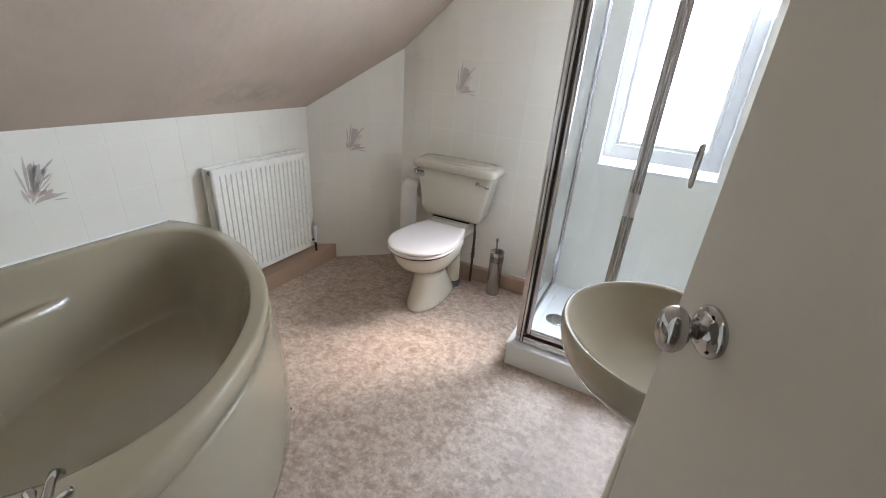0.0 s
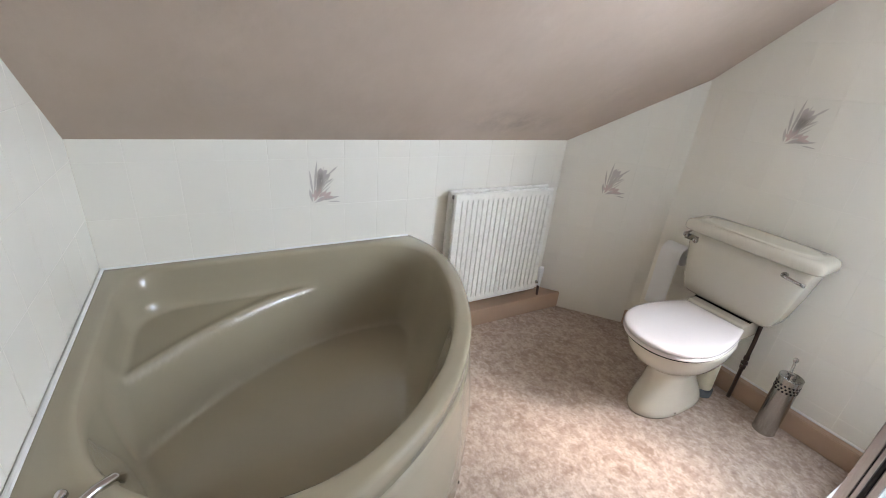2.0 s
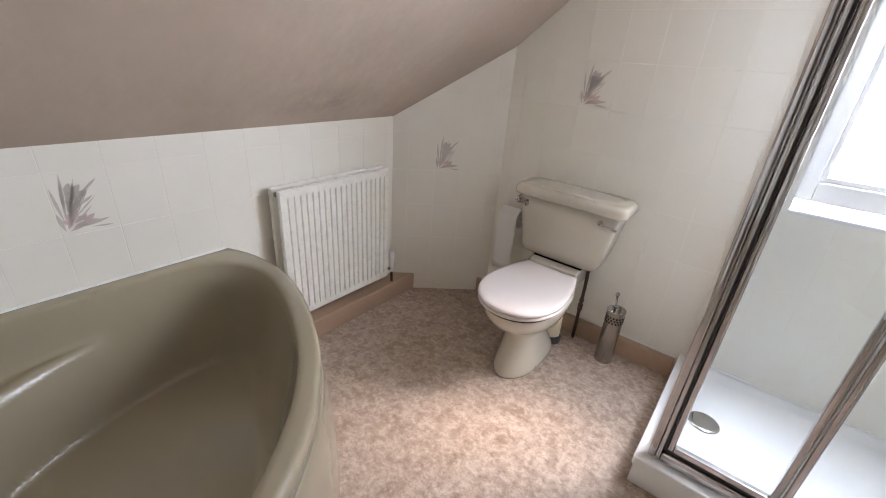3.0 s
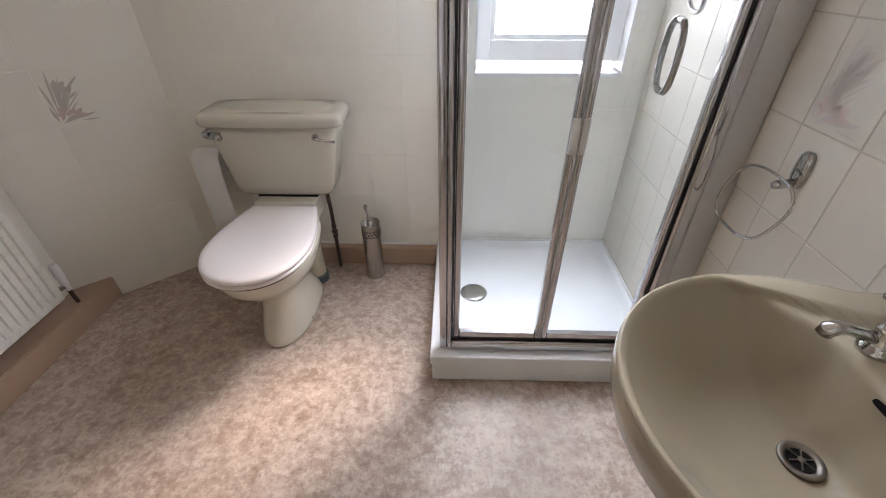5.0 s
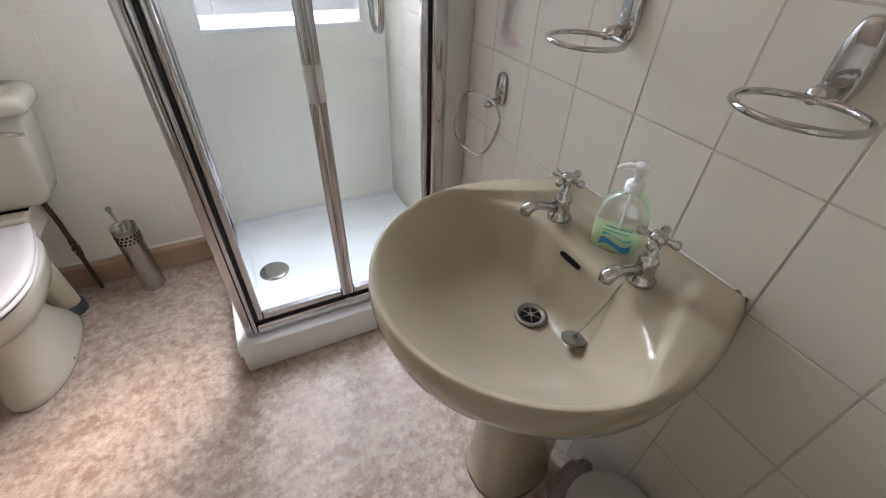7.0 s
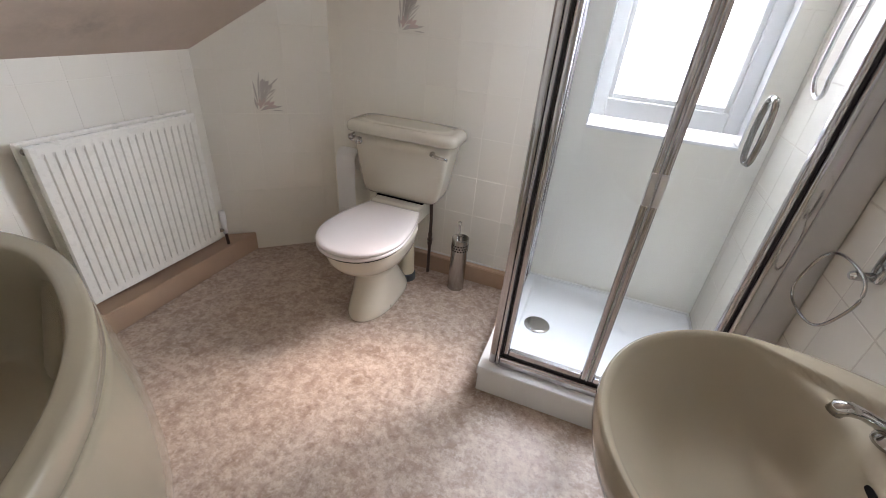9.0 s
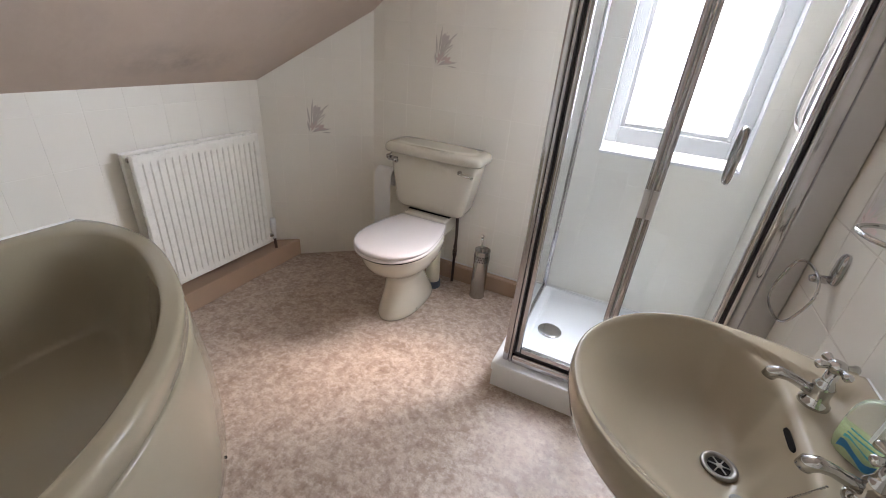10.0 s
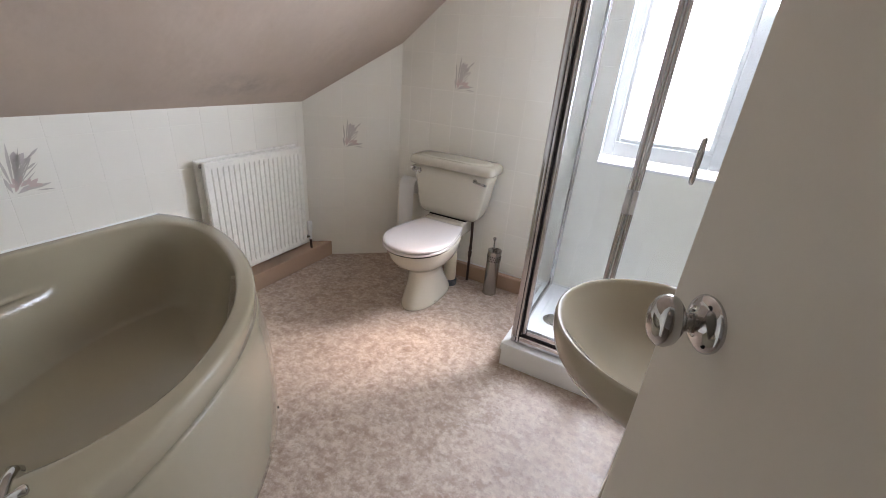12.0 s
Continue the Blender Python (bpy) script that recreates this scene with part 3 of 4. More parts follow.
# ---- toilet ----
def build_toilet():
    ax = 0.940
    wc = thing("toilet", "cream close-coupled toilet with a pinkish seat, lid down", "toilet")
    def ring(z, hx, yf, yb, power=2.2, dx=0.0, count=48):
        # egg: rounder towards the front
        cy = yf + (yb - yf) * 0.46
        pts = []
        for i in range(count):
            a = 2 * math.pi * i / count
            c, s = math.cos(a), math.sin(a)
            hy = (cy - yf) if s < 0 else (yb - cy)
            p = 2.0 if s < 0 else power
            pts.append(Vector((ax + dx + hx * math.copysign(abs(c) ** (2 / p), c), cy + hy * math.copysign(abs(s) ** (2 / p), s), z)))
        return pts
    rows = [(0.0, .100, 1.945, 2.355, 3.4), (0.010, .104, 1.940, 2.36, 3.4), (0.030, .103, 1.944, 2.357, 3.3), (0.07, .096, 1.964, 2.34, 3.0), (0.13, .086, 1.992, 2.30, 2.7),
            (0.19, .081, 2.006, 2.27, 2.5), (0.222, .086, 2.000, 2.275, 2.5), (0.246, .106, 1.970, 2.30, 2.5), (0.270, .134, 1.930, 2.33, 2.4), (0.300, .158, 1.886, 2.36, 2.4), (0.340, .173, 1.858, 2.38, 2.4),
            (0.375, .179, 1.848, 2.38, 2.4), (0.388, .180, 1.846, 2.38, 2.4), (0.394, .176, 1.850, 2.38, 2.4)]
    pan = part("pan", loft([ring(z, hx, yf, yb, pw, 0.003 * max(0, 1 - z / 0.25)) for z, hx, yf, yb, pw in rows]), SUITE, wc, smooth=True)
    part("ledge", box(ax - 0.140, ax + 0.122, 2.335, 2.53, 0.352, 0.4435, 0.014, 4), SUITE, wc)
    part("screw_cap", lathe(pose(1.040, 2.10, 0.022, 0, 80, 15), [(0.0075, -0.01), (0.0075, 0.003), (0.004, 0.005)], 10), STEEL, wc)
    part("screw_cap", lathe(pose(0.862, 2.10, 0.022, 0, -80, -15), [(0.0075, -0.01), (0.0075, 0.003), (0.004, 0.005)], 10), STEEL, wc)
    def seat_ring(z, grow):
        pts = []
        cy, hx, hf, yb, hb = 2.045, 0.188 + grow, 0.222 + grow, 2.325 + grow, 0.150 + grow
        count = 64
        for i in range(count):
            a = 2 * math.pi * i / count
            c, s = math.cos(a), math.sin(a)
            if s < 0:
                pts.append(Vector((ax + hx * math.copysign(abs(c) ** (2 / 2.15), c), cy + hf * math.copysign(abs(s) ** (2 / 2.0), s), z)))
            else:
                t = abs(s) ** (2 / 9)
                k = abs(c) ** (2 / 9)
                w = hx + (hb - hx) * min(1.0, abs(s) * 1.35) ** 1.6
                pts.append(Vector((ax + w * math.copysign(k, c), cy + (yb - cy) * (min(1.0, abs(s) / 0.78) if abs(s) < 0.78 else 1.0) * (0.985 + 0.015 * t), z)))
        return pts
    part("seat", loft([seat_ring(z, g) for z, g in ((0.4015, -0.010), (0.403, -0.003), (0.408, 0.0), (0.415, -0.001), (0.418, -0.008))]), SEAT, wc, smooth=True)
    dome = [(0.4200, -0.010), (0.4215, -0.003), (0.427, 0.001), (0.435, -0.001), (0.439, -0.007), (0.4415, -0.020), (0.442, -0.05), (0.4415, -0.10)]
    part("lid", loft([seat_ring(z, g) for z, g in dome]), SEAT, wc, "pinkish white toilet lid", smooth=True)
    # black slab in place of the shade in the gap under the seat
    part("gap_shadow", loft([seat_ring(z, -0.012) for z in (0.393, 0.4025)]), DARK, wc)
    for x in (ax - 0.08, ax + 0.08):
        part("hinge", lathe(pose(x, 2.318, 0.418), [(0.016, 0.0), (0.016, 0.012), (0.012, 0.016)], 14), SEAT, wc)
    # cistern
    def tank(z, x0, x1, y0, y1, power=7):
        return oval((x0 + x1) / 2, (y0 + y1) / 2, z, (x1 - x0) / 2, (y1 - y0) / 2, power, 64)
    body = [(0.447, .760, 1.096, 2.405, 2.54), (0.452, .742, 1.114, 2.392, 2.546), (0.468, .728, 1.128, 2.380, 2.548), (0.50, .720, 1.138, 2.374, 2.549), (0.60, .704, 1.160, 2.366, 2.549), (0.70, .690, 1.178, 2.358, 2.549), (0.758, .686, 1.186, 2.356, 2.549)]
    cistern = part("cistern", loft([tank(*r) for r in body]), SUITE, wc, smooth=True)
    cap = [(0.752, .672, 1.198, 2.350, 2.550), (0.754, .660, 1.209, 2.342, 2.551), (0.762, .655, 1.214, 2.338, 2.552), (0.782, .655, 1.214, 2.338, 2.552), (0.794, .660, 1.209, 2.342, 2.551), (0.802, .672, 1.196, 2.352, 2.549), (0.805, .690, 1.180, 2.366, 2.544)]
    lidrings = [tank(*r) for r in cap]
    for z, k in ((0.8055, 0.93), (0.8085, 0.90), (0.8105, 0.84), (0.811, 0.7), (0.811, 0.3)):
        lidrings.append(oval(0.9345, 2.448, z, 0.250 * k, 0.093 * k, 2.6, 64))
    part("cistern_lid", loft(lidrings), SUITE, wc, "cream cistern lid with an oval raised top", smooth=True)
    part("joint", box(0.805, 1.060, 2.390, 2.52, 0.4430, 0.4475), DARK, wc)
    lever = part("flush_lever", lathe(pose(1.108, 2.358, 0.717, 90), [(0.012, -0.004), (0.012, 0.010), (0.009, 0.018), (0.004, 0.021)], 14), CHROME, wc, "chrome flush lever", smooth=True)
    part("arm", tube([(1.108, 2.340, 0.717), (1.128, 2.332, 0.716), (1.156, 2.330, 0.713), (1.188, 2.334, 0.708)], [0.008, 0.007, 0.0062, 0.0075], 10), CHROME, lever, smooth=True)
    for z, r in ((0.13, 0.0),):
        part("waste_pipe", tube([(0.984, 2.372, 0.36), (0.988, 2.385, 0.15), (0.990, 2.385, 0.07), (0.990, 2.385, 0.0)], 0.040, 18), CREAM, wc, "cream plastic waste pipe", smooth=True)
    part("pipe_collar", lathe(pose(0.990, 2.385, 0.0), [(0.049, 0.0), (0.049, 0.034), (0.044, 0.040)], 18), GREY, wc)
    return wc


build_toilet()


def build_water_pipe():
    p = thing("water_pipe", "thin dark tarnished water pipe rising to the cistern", "pipe")
    part("pipe", tube([(1.072, 2.490, 0.0), (1.072, 2.490, 0.2), (1.073, 2.488, 0.32), (1.074, 2.470, 0.45)], 0.0085, 10), COPPER, p, smooth=True)
    for z, r, h in ((0.175, 0.013, 0.020), (0.200, 0.015, 0.014), (0.225, 0.012, 0.02)):
        part("fitting", lathe(pose(1.072, 2.490, z), [(r * 0.8, 0), (r, 0.003), (r, h - 0.003), (r * 0.8, h)], 8), COPPER, p)
    part("valve_screw", lathe(pose(1.072, 2.478, 0.206, 90), [(0.005, 0), (0.005, 0.012)], 8), STEEL, p)
    return p


build_water_pipe()


def build_paper_holder():
    h = thing("toilet_roll_holder", "chrome toilet roll holder hooked over the cistern", "roll holder")
    part("hook", tube([(0.676, 2.48, 0.732), (0.674, 2.43, 0.734), (0.678, 2.38, 0.730), (0.687, 2.356, 0.725)], 0.005, 12), CHROME, h, smooth=True)
    for x, z in ((0.687, 0.725), (0.736, 0.713)):
        part("knob", lathe(pose(x, 2.358, z, 90), [(0.006, -0.006), (0.0135, 0.0), (0.0145, 0.007), (0.010, 0.013), (0.003, 0.015)], 16), CHROME, h, smooth=True)
    part("clamp_plate", box(0.680, 0.744, 2.3585, 2.3605, 0.704, 0.732, 0.0008, 1), STEEL, h)
    part("bar", tube([(0.676, 2.48, 0.732), (0.675, 2.484, 0.66), (0.674, 2.486, 0.60), (0.670, 2.486, 0.572), (0.660, 2.486, 0.568), (0.53, 2.486, 0.568)], 0.0045, 10), CHROME, h, smooth=True)
    roll = thing("toilet_roll", "white toilet roll with a long hanging sheet", "toilet roll")
    bm = bmesh.new()
    m = pose(0.545, 2.486, 0.568, 0, 90)
    add_lathe(bm, m, [(0.020, 0.0), (0.050, 0.0), (0.052, 0.002), (0.052, 0.108), (0.050, 0.110), (0.020, 0.110)], 32)
    part("roll", bm, PAPER, roll, smooth=False)
    bm = bmesh.new()
    path = []
    for k in range(9):
        a = radians(100 + 10 * k)
        path.append((2.486 + 0.054 * math.cos(a), 0.568 + 0.054 * math.sin(a)))
    path += [(2.431, 0.52), (2.430, 0.45), (2.432, 0.38), (2.434, 0.31), (2.433, 0.262)]
    for off in (0.0,):
        cols = [[bm.verts.new((0.546 + 0.108 * i / 6, y + 0.0015 * math.sin(i * 1.7 + z * 20), z)) for i in range(7)] for y, z in path]
        backs = [[bm.verts.new((v.co.x, v.co.y + 0.0012, v.co.z)) for v in r] for r in cols]
        for g in (cols, backs):
            for r0, r1 in zip(g, g[1:]):
                for i in range(6):
                    bm.faces.new((r0[i], r0[i + 1], r1[i + 1], r1[i]))
        for i in range(6):
            bm.faces.new((cols[-1][i], cols[-1][i + 1], backs[-1][i + 1], backs[-1][i]))
    part("hanging_sheet", bm, PAPER, roll, smooth=True)


build_paper_holder()


def build_brush():
    b = thing("toilet_brush", "brushed steel toilet brush in a perforated round holder", "toilet brush")
    cx, cy = 1.262, 2.425
    part("holder", lathe(pose(cx, cy, 0), [(0.043, 0.0), (0.044, 0.003), (0.0425, 0.010), (0.0425, 0.290), (0.0435, 0.293), (0.0435, 0.299), (0.0405, 0.300), (0.040, 0.06), (0.01, 0.055)], 32), STEEL, b, smooth=True)
    for row, z in enumerate((0.238, 0.252, 0.266)):
        for k in range(10):
            a = radians(180 + 18 + 36 * k * 0.55 + (9 if row % 2 else 0))
            part("hole", lathe(Matrix.Translation((cx + 0.0425 * math.cos(a), cy + 0.0425 * math.sin(a), z)) @ pose(0, 0, 0, 0, 90, math.degrees(a)), [(0.0042, -0.001), (0.0042, 0.0009)], 8), DARK, b)
    handle = part("handle", tube([(cx, cy + 0.005, 0.06), (cx - 0.014, cy + 0.02, 0.30), (cx - 0.020, cy + 0.028, 0.352)], 0.0052, 10), STEEL, b, smooth=True)
    part("knob", lathe(pose(cx - 0.021, cy + 0.029, 0.352), [(0.004, -0.004), (0.009, 0.002), (0.0105, 0.009), (0.009, 0.016), (0.004, 0.020)], 14), STEEL, handle, smooth=True)
    part("collar", lathe(pose(cx - 0.013, cy + 0.019, 0.292), [(0.006, 0), (0.011, 0.003), (0.011, 0.012), (0.006, 0.015)], 12), STEEL, handle)


build_brush()


# ---- shower ----
def build_tray():
    tray = thing("shower_tray", "white acrylic shower tray on a low plinth", "shower tray")
    x0, x1, y0, y1, top = 1.562, XB - 0.002, 1.804, YG - 0.002, 0.129
    def rect(z, l, r, f, b, rad):
        pts = []
        for cx, cy, a0 in ((x1 - r - rad, y1 - b - rad, 0), (x0 + l + rad, y1 - b - rad, 90), (x0 + l + rad, y0 + f + rad, 180), (x1 - r - rad, y0 + f + rad, 270)):
            for k in range(6):
                a = radians(a0 + 18 * k)
                pts.append(Vector((cx + rad * math.cos(a), cy + rad * math.sin(a), z)))
        return pts
    rows = [rect(0.004, .006, 0, .006, 0, .006), rect(0.090, .006, 0, .006, 0, .006), rect(0.092, .0, 0, .0, 0, .008), rect(top - 0.006, 0, 0, 0, 0, .010), rect(top - 0.001, .002, .002, .002, .002, .010), rect(top, .007, .006, .007, .006, .010),
            rect(top, .085, .030, .085, .030, .03), rect(top - 0.002, .091, .036, .091, .036, .03), rect(top - 0.009, .098, .056, .098, .056, .035), rect(top - 0.012, .110, .072, .110, .072, .04), rect(top - 0.013, .28, .28, .28, .28, .06)]
    part("tray", loft(rows), WHITE, tray, smooth=False)
    waste = part("waste_cover", lathe(pose(1.728, 2.165, top - 0.013), [(0.055, 0.0), (0.056, 0.002), (0.054, 0.004), (0.03, 0.0045), (0.005, 0.0046)], 32), STEEL, tray, "round metal waste cover", smooth=True)
    part("bead", tube([(x0 + 0.01, YG - 0.006, top + 0.002), (1.9, YG - 0.006, top + 0.002), (XB - 0.005, YG - 0.006, top + 0.002)], 0.006, 6), MASTIC, tray)
    part("bead", tube([(XB - 0.006, YG - 0.01, top + 0.002), (XB - 0.006, 2.2, top + 0.002), (XB - 0.006, 1.81, top + 0.002)], 0.006, 6), MASTIC, tray)


build_tray()


def build_enclosure():
    e = thing("shower_enclosure", "chrome framed shower enclosure with a folding glass door", "shower")
    z0, z1 = 0.130, 1.90
    fy = 1.862                       # front line
    def bar(name, x0, x1, y0, y1, a, b, mat=ALU, bev=0.004, parent=None):
        return part(name, box(x0, x1, y0, y1, a, b, bev, 4), mat, parent or e, smooth=bev > 0.005)
    # corner post in three ribs
    bar("corner_post", 1.596, 1.622, fy - 0.022, fy + 0.024, z0, z1, bev=0.008)
    bar("post_rib", 1.6225, 1.634, fy - 0.026, fy + 0.018, z0 + 0.002, z1, bev=0.005)
    bar("post_seal", 1.6345, 1.642, fy - 0.012, fy + 0.012, z0 + 0.05, z1, SEAL, 0.001)
    bar("door_stile", 1.6425, 1.664, fy - 0.016, fy + 0.014, z0 + 0.055, z1 - 0.04, bev=0.009)
    # folding joint in the middle
    bar("door_stile", 1.925, 1.9445, fy - 0.016, fy + 0.014, z0 + 0.055, z1 - 0.04, bev=0.008)
    bar("joint_seal", 1.9447, 1.9483, fy - 0.0125, fy + 0.010, z0 + 0.055, z1 - 0.04, UPVC, 0.0008)
    bar("door_stile", 1.9485, 1.968, fy - 0.016, fy + 0.014, z0 + 0.055, z1 - 0.04, bev=0.008)
    for x0, x1 in ((1.9245, 1.9443), (1.9487, 1.9685)):
        bar("hinge_clip", x0, x1, fy - 0.0185, fy - 0.009, 0.862, 0.955, SATIN, 0.003)
    # jamb at the basin wall
    bar("door_stile", 2.232, 2.250, fy - 0.016, fy + 0.014, z0 + 0.055, z1 - 0.04, bev=0.008)
    bar("post_seal", 2.2505, 2.2565, fy - 0.010, fy + 0.010, z0 + 0.05, z1, SEAL, 0.001)
    bar("jamb", 2.257, 2.300, fy - 0.024, fy + 0.022, z0, z1, bev=0.010)
    bar("wall_profile", 2.3005, XB - 0.001, fy - 0.017, fy + 0.016, z0, z1, SATIN, 0.004)
    # rails
    bar("bottom_rail", 1.6345, 2.2625, fy - 0.024, fy + 0.022, z0, z0 + 0.042, bev=0.008)
    bar("bottom_seal", 1.6425, 2.2505, fy - 0.008, fy + 0.012, z0 + 0.0425, z0 + 0.054, SEAL, 0.001)
    for x0, x1 in ((1.664, 1.925), (1.968, 2.232)):
        bar("door_rail", x0, x1, fy - 0.013, fy + 0.012, z0 + 0.055, z0 + 0.078, bev=0.004)
        bar("door_rail", x0, x1, fy - 0.013, fy + 0.012, z1 - 0.065, z1 - 0.04, bev=0.004)
        g = bar("pane", x0 - 0.004, x1 + 0.004, fy - 0.003, fy + 0.002, z0 + 0.076, z1 - 0.063, GLASS, 0.0)
        g.visible_shadow = False
    bar("top_rail", 1.6345, 2.2625, fy - 0.024, fy + 0.022, z1 - 0.036, z1, bev=0.006)
    # fixed side panel
    bar("wall_profile", 1.594, 1.622, YG - 0.032, YG - 0.001, z0, z1, bev=0.004)
    bar("side_stile", 1.598, 1.618, YG - 0.052, YG - 0.0325, z0, z1, bev=0.005)
    bar("side_rail", 1.598, 1.620, fy + 0.0245, YG - 0.0525, z0, z0 + 0.028, bev=0.005)
    bar("side_rail", 1.598, 1.620, fy + 0.0245, YG - 0.0525, z1 - 0.028, z1, bev=0.005)
    g = bar("side_pane", 1.606, 1.611, fy + 0.020, YG - 0.048, z0 + 0.026, z1 - 0.026, GLASS, 0.0)
    g.visible_shadow = False
    # bow handle on both faces of the door
    handle = None
    for side in (-1, 1):
        pts = []
        for k in range(13):
            a = math.pi * k / 12
            pts.append((2.116, fy - 0.0005 + side * (0.004 + 0.036 * math.sin(a) ** 0.6), 1.089 - 0.074 * math.cos(a)))
        handle = part("handle", tube(pts, 0.0075, 12), STEEL, e, "bowed grey metal handle", smooth=True)
    return e


build_enclosure()


def build_hose():
    h = thing("shower_hose", "chrome shower hose hanging in a loop in the shower", "shower hose")
    pts = []
    for k in range(17):
        a = math.pi * k / 16
        pts.append((XB - 0.075 + 0.01 * math.sin(a), 2.20 + 0.045 * math.cos(a), 1.19 - 0.045 * math.sin(a)))
    pts = [(XB - 0.06, 2.252, 1.72), (XB - 0.07, 2.25, 1.5), (XB - 0.075, 2.247, 1.3)] + pts + [(XB - 0.075, 2.152, 1.3), (XB - 0.07, 2.14, 1.5), (XB - 0.05, 2.13, 1.62)]
    part("hose", tube(pts, 0.0065, 10), CHROME, h, smooth=True)
    mixer = part("mixer", lathe(pose(XB - 0.001, 2.13, 1.66, 0, -90), [(0.04, 0), (0.04, 0.02), (0.028, 0.03), (0.026, 0.075), (0.01, 0.08)], 24), CHROME, h, smooth=True)
    part("bracket", box(XB - 0.075, XB - 0.001, 2.235, 2.27, 1.70, 1.74, 0.006), CHROME, h)


build_hose()


# ---- basin ----
def build_basin():
    cy, wall = 1.180, XB - 0.002
    basin = thing("wash_basin", "beige ceramic pedestal wash basin with two chrome taps", "basin")
    def outside(x, y):
        if x > wall:
            return False
        d = abs(y - cy)
        if x < 2.15:
            return ((x - 2.15) / 0.284) ** 2 + (d / 0.272) ** 2 <= 1
        return d <= 0.272 - 0.062 * ((x - 2.15) / 0.225) ** 2
    def inset(x, y, by):
        """How far (x, y) lies within the outline, roughly."""
        d = abs(y - cy)
        if x < 2.15:
            q = math.hypot((x - 2.15) / 0.284, d / 0.272)
            return (1 - q) * 0.276 - by
        return 0.272 - 0.062 * ((x - 2.15) / 0.225) ** 2 - d - by
    def lip(x):
        return 0.018 + 0.059 * smoothstep(2.08, 2.30, x)
    def bowl(x, y):
        back = 2.229 - 1.8 * max(0.0, abs(y - cy) - 0.10) ** 1.6
        return soft_min(inset(x, y, lip(x)), back - x, 0.03) > 0
    def deck(x, y):
        """Rim level, with the tap ledge sunk inside the raised edge."""
        low = smoothstep(0.0, 0.011, inset(x, y, lip(x))) * (1 - smoothstep(2.335, 2.355, x))
        return rim - 0.014 * low + 0.012 * smoothstep(2.325, 2.375, x)
    rim, deep = 0.800, 0.655
    bx, by = 2.150, 1.181
    count, steps = 160, 40
    angles = [2 * math.pi * (i + 0.5) / count for i in range(count)]
    for s in (-1, 1):
        a = math.atan2(s * 0.2099, wall - bx) % (2 * math.pi)
        k = min(range(count), key=lambda i: abs(angles[i] - a))
        angles[k] = a
    ro = [reach(outside, bx, by, a) for a in angles]
    ri = [reach(bowl, bx, by, a) for a in angles]
    bm = bmesh.new()
    rows = []
    for k in range(1, steps + 1):
        w = k / steps
        row = []
        for i, a in enumerate(angles):
            x, y = bx + w * ri[i] * math.cos(a), by + w * ri[i] * math.sin(a)
            f = w ** 2.8
            f = (0.8 * f + 0.2 * smoothstep(0.5, 1.0, w)) * smoothstep(0.020, 0.062, math.hypot(x - 2.158, y - 1.180))
            tilt = 0.012 * max(0, 2.166 - x) / 0.25
            edge = deck(bx + ri[i] * math.cos(a), by + ri[i] * math.sin(a)) - 0.010
            z = deep + tilt + (edge - deep - tilt) * f
            row.append(Vector((x, y, z)))
        rows.append(row)
    for f in (0.03, 0.06, 0.10, 0.14, 0.18, 0.22, 0.27, 0.32, 0.38, 0.44, 0.50, 0.56, 0.62, 0.68, 0.74, 0.80, 0.86, 0.92, 0.97):
        row = []
        for i, a in enumerate(angles):
            r = ri[i] + f * (ro[i] - ri[i])
            x, y = bx + r * math.cos(a), by + r * math.sin(a)
            dip = 0.010 * max(0.0, 1 - f * (ro[i] - ri[i]) / 0.0167) ** 2 + 0.004 * smoothstep(0.75, 1.0, f)
            row.append(Vector((x, y, deck(x, y) - dip)))
        rows.append(row)
    def ring(scale, z, tx=2.235):
        row = []
        for i, a in enumerate(angles):
            x, y = bx + ro[i] * math.cos(a), by + ro[i] * math.sin(a)
            row.append(Vector((min(tx + (x - tx) * scale, wall), cy + (y - cy) * scale, z + (deck(x, y) - rim) * (1 if z > 0.77 else 0))))
        return row
    for s, z in ((1.0, rim - 0.009), (1.004, rim - 0.020), (1.0, rim - 0.040), (0.975, rim - 0.075), (0.92, rim - 0.105), (0.80, rim - 0.14), (0.62, rim - 0.175), (0.45, rim - 0.20)):
        rows.append(ring(s, z))
    centre = bm.verts.new((bx, by, deep + 0.003))
    vs = [[bm.verts.new(p) for p in r] for r in rows]
    for i in range(count):
        j = (i + 1) % count
        bm.faces.new((centre, vs[0][i], vs[0][j]))
        for r0, r1 in zip(vs, vs[1:]):
            bm.faces.new((r0[i], r1[i], r1[j], r0[j]))
    bm.faces.new(vs[-1])
    part("bowl", bm, BASIN, basin, smooth=True)
    rows = [(0.0, 2.205, .116, .099), (0.02, 2.205, .116, .099), (0.028, 2.206, .112, .094), (0.10, 2.207, .111, .090), (0.25, 2.210, .111, .087), (0.42, 2.215, .110, .087), (0.54, 2.222, .110, .094), (0.62, 2.230, .122, .112)]
    part("pedestal", loft([oval(x, 1.182, z, hx, hy, 2.6, 40) for z, x, hx, hy in rows]), BASIN, basin, "beige ceramic pedestal", smooth=True)
    # waste, overflow, plug and chain
    waste = part("waste", lathe(pose(2.158, 1.180, deep + 0.0045), [(0.031, -0.002), (0.031, 0.001), (0.028, 0.003), (0.021, 0.001), (0.019, -0.006), (0.002, -0.007)], 28), TARNISH, basin, "metal plughole with a grid", smooth=True)
    part("hole", lathe(pose(2.158, 1.180, deep + 0.0036), [(0.0188, -0.002), (0.0188, 0.0005), (0.010, 0.0007), (0.0005, 0.0007)], 20), DARK, waste)
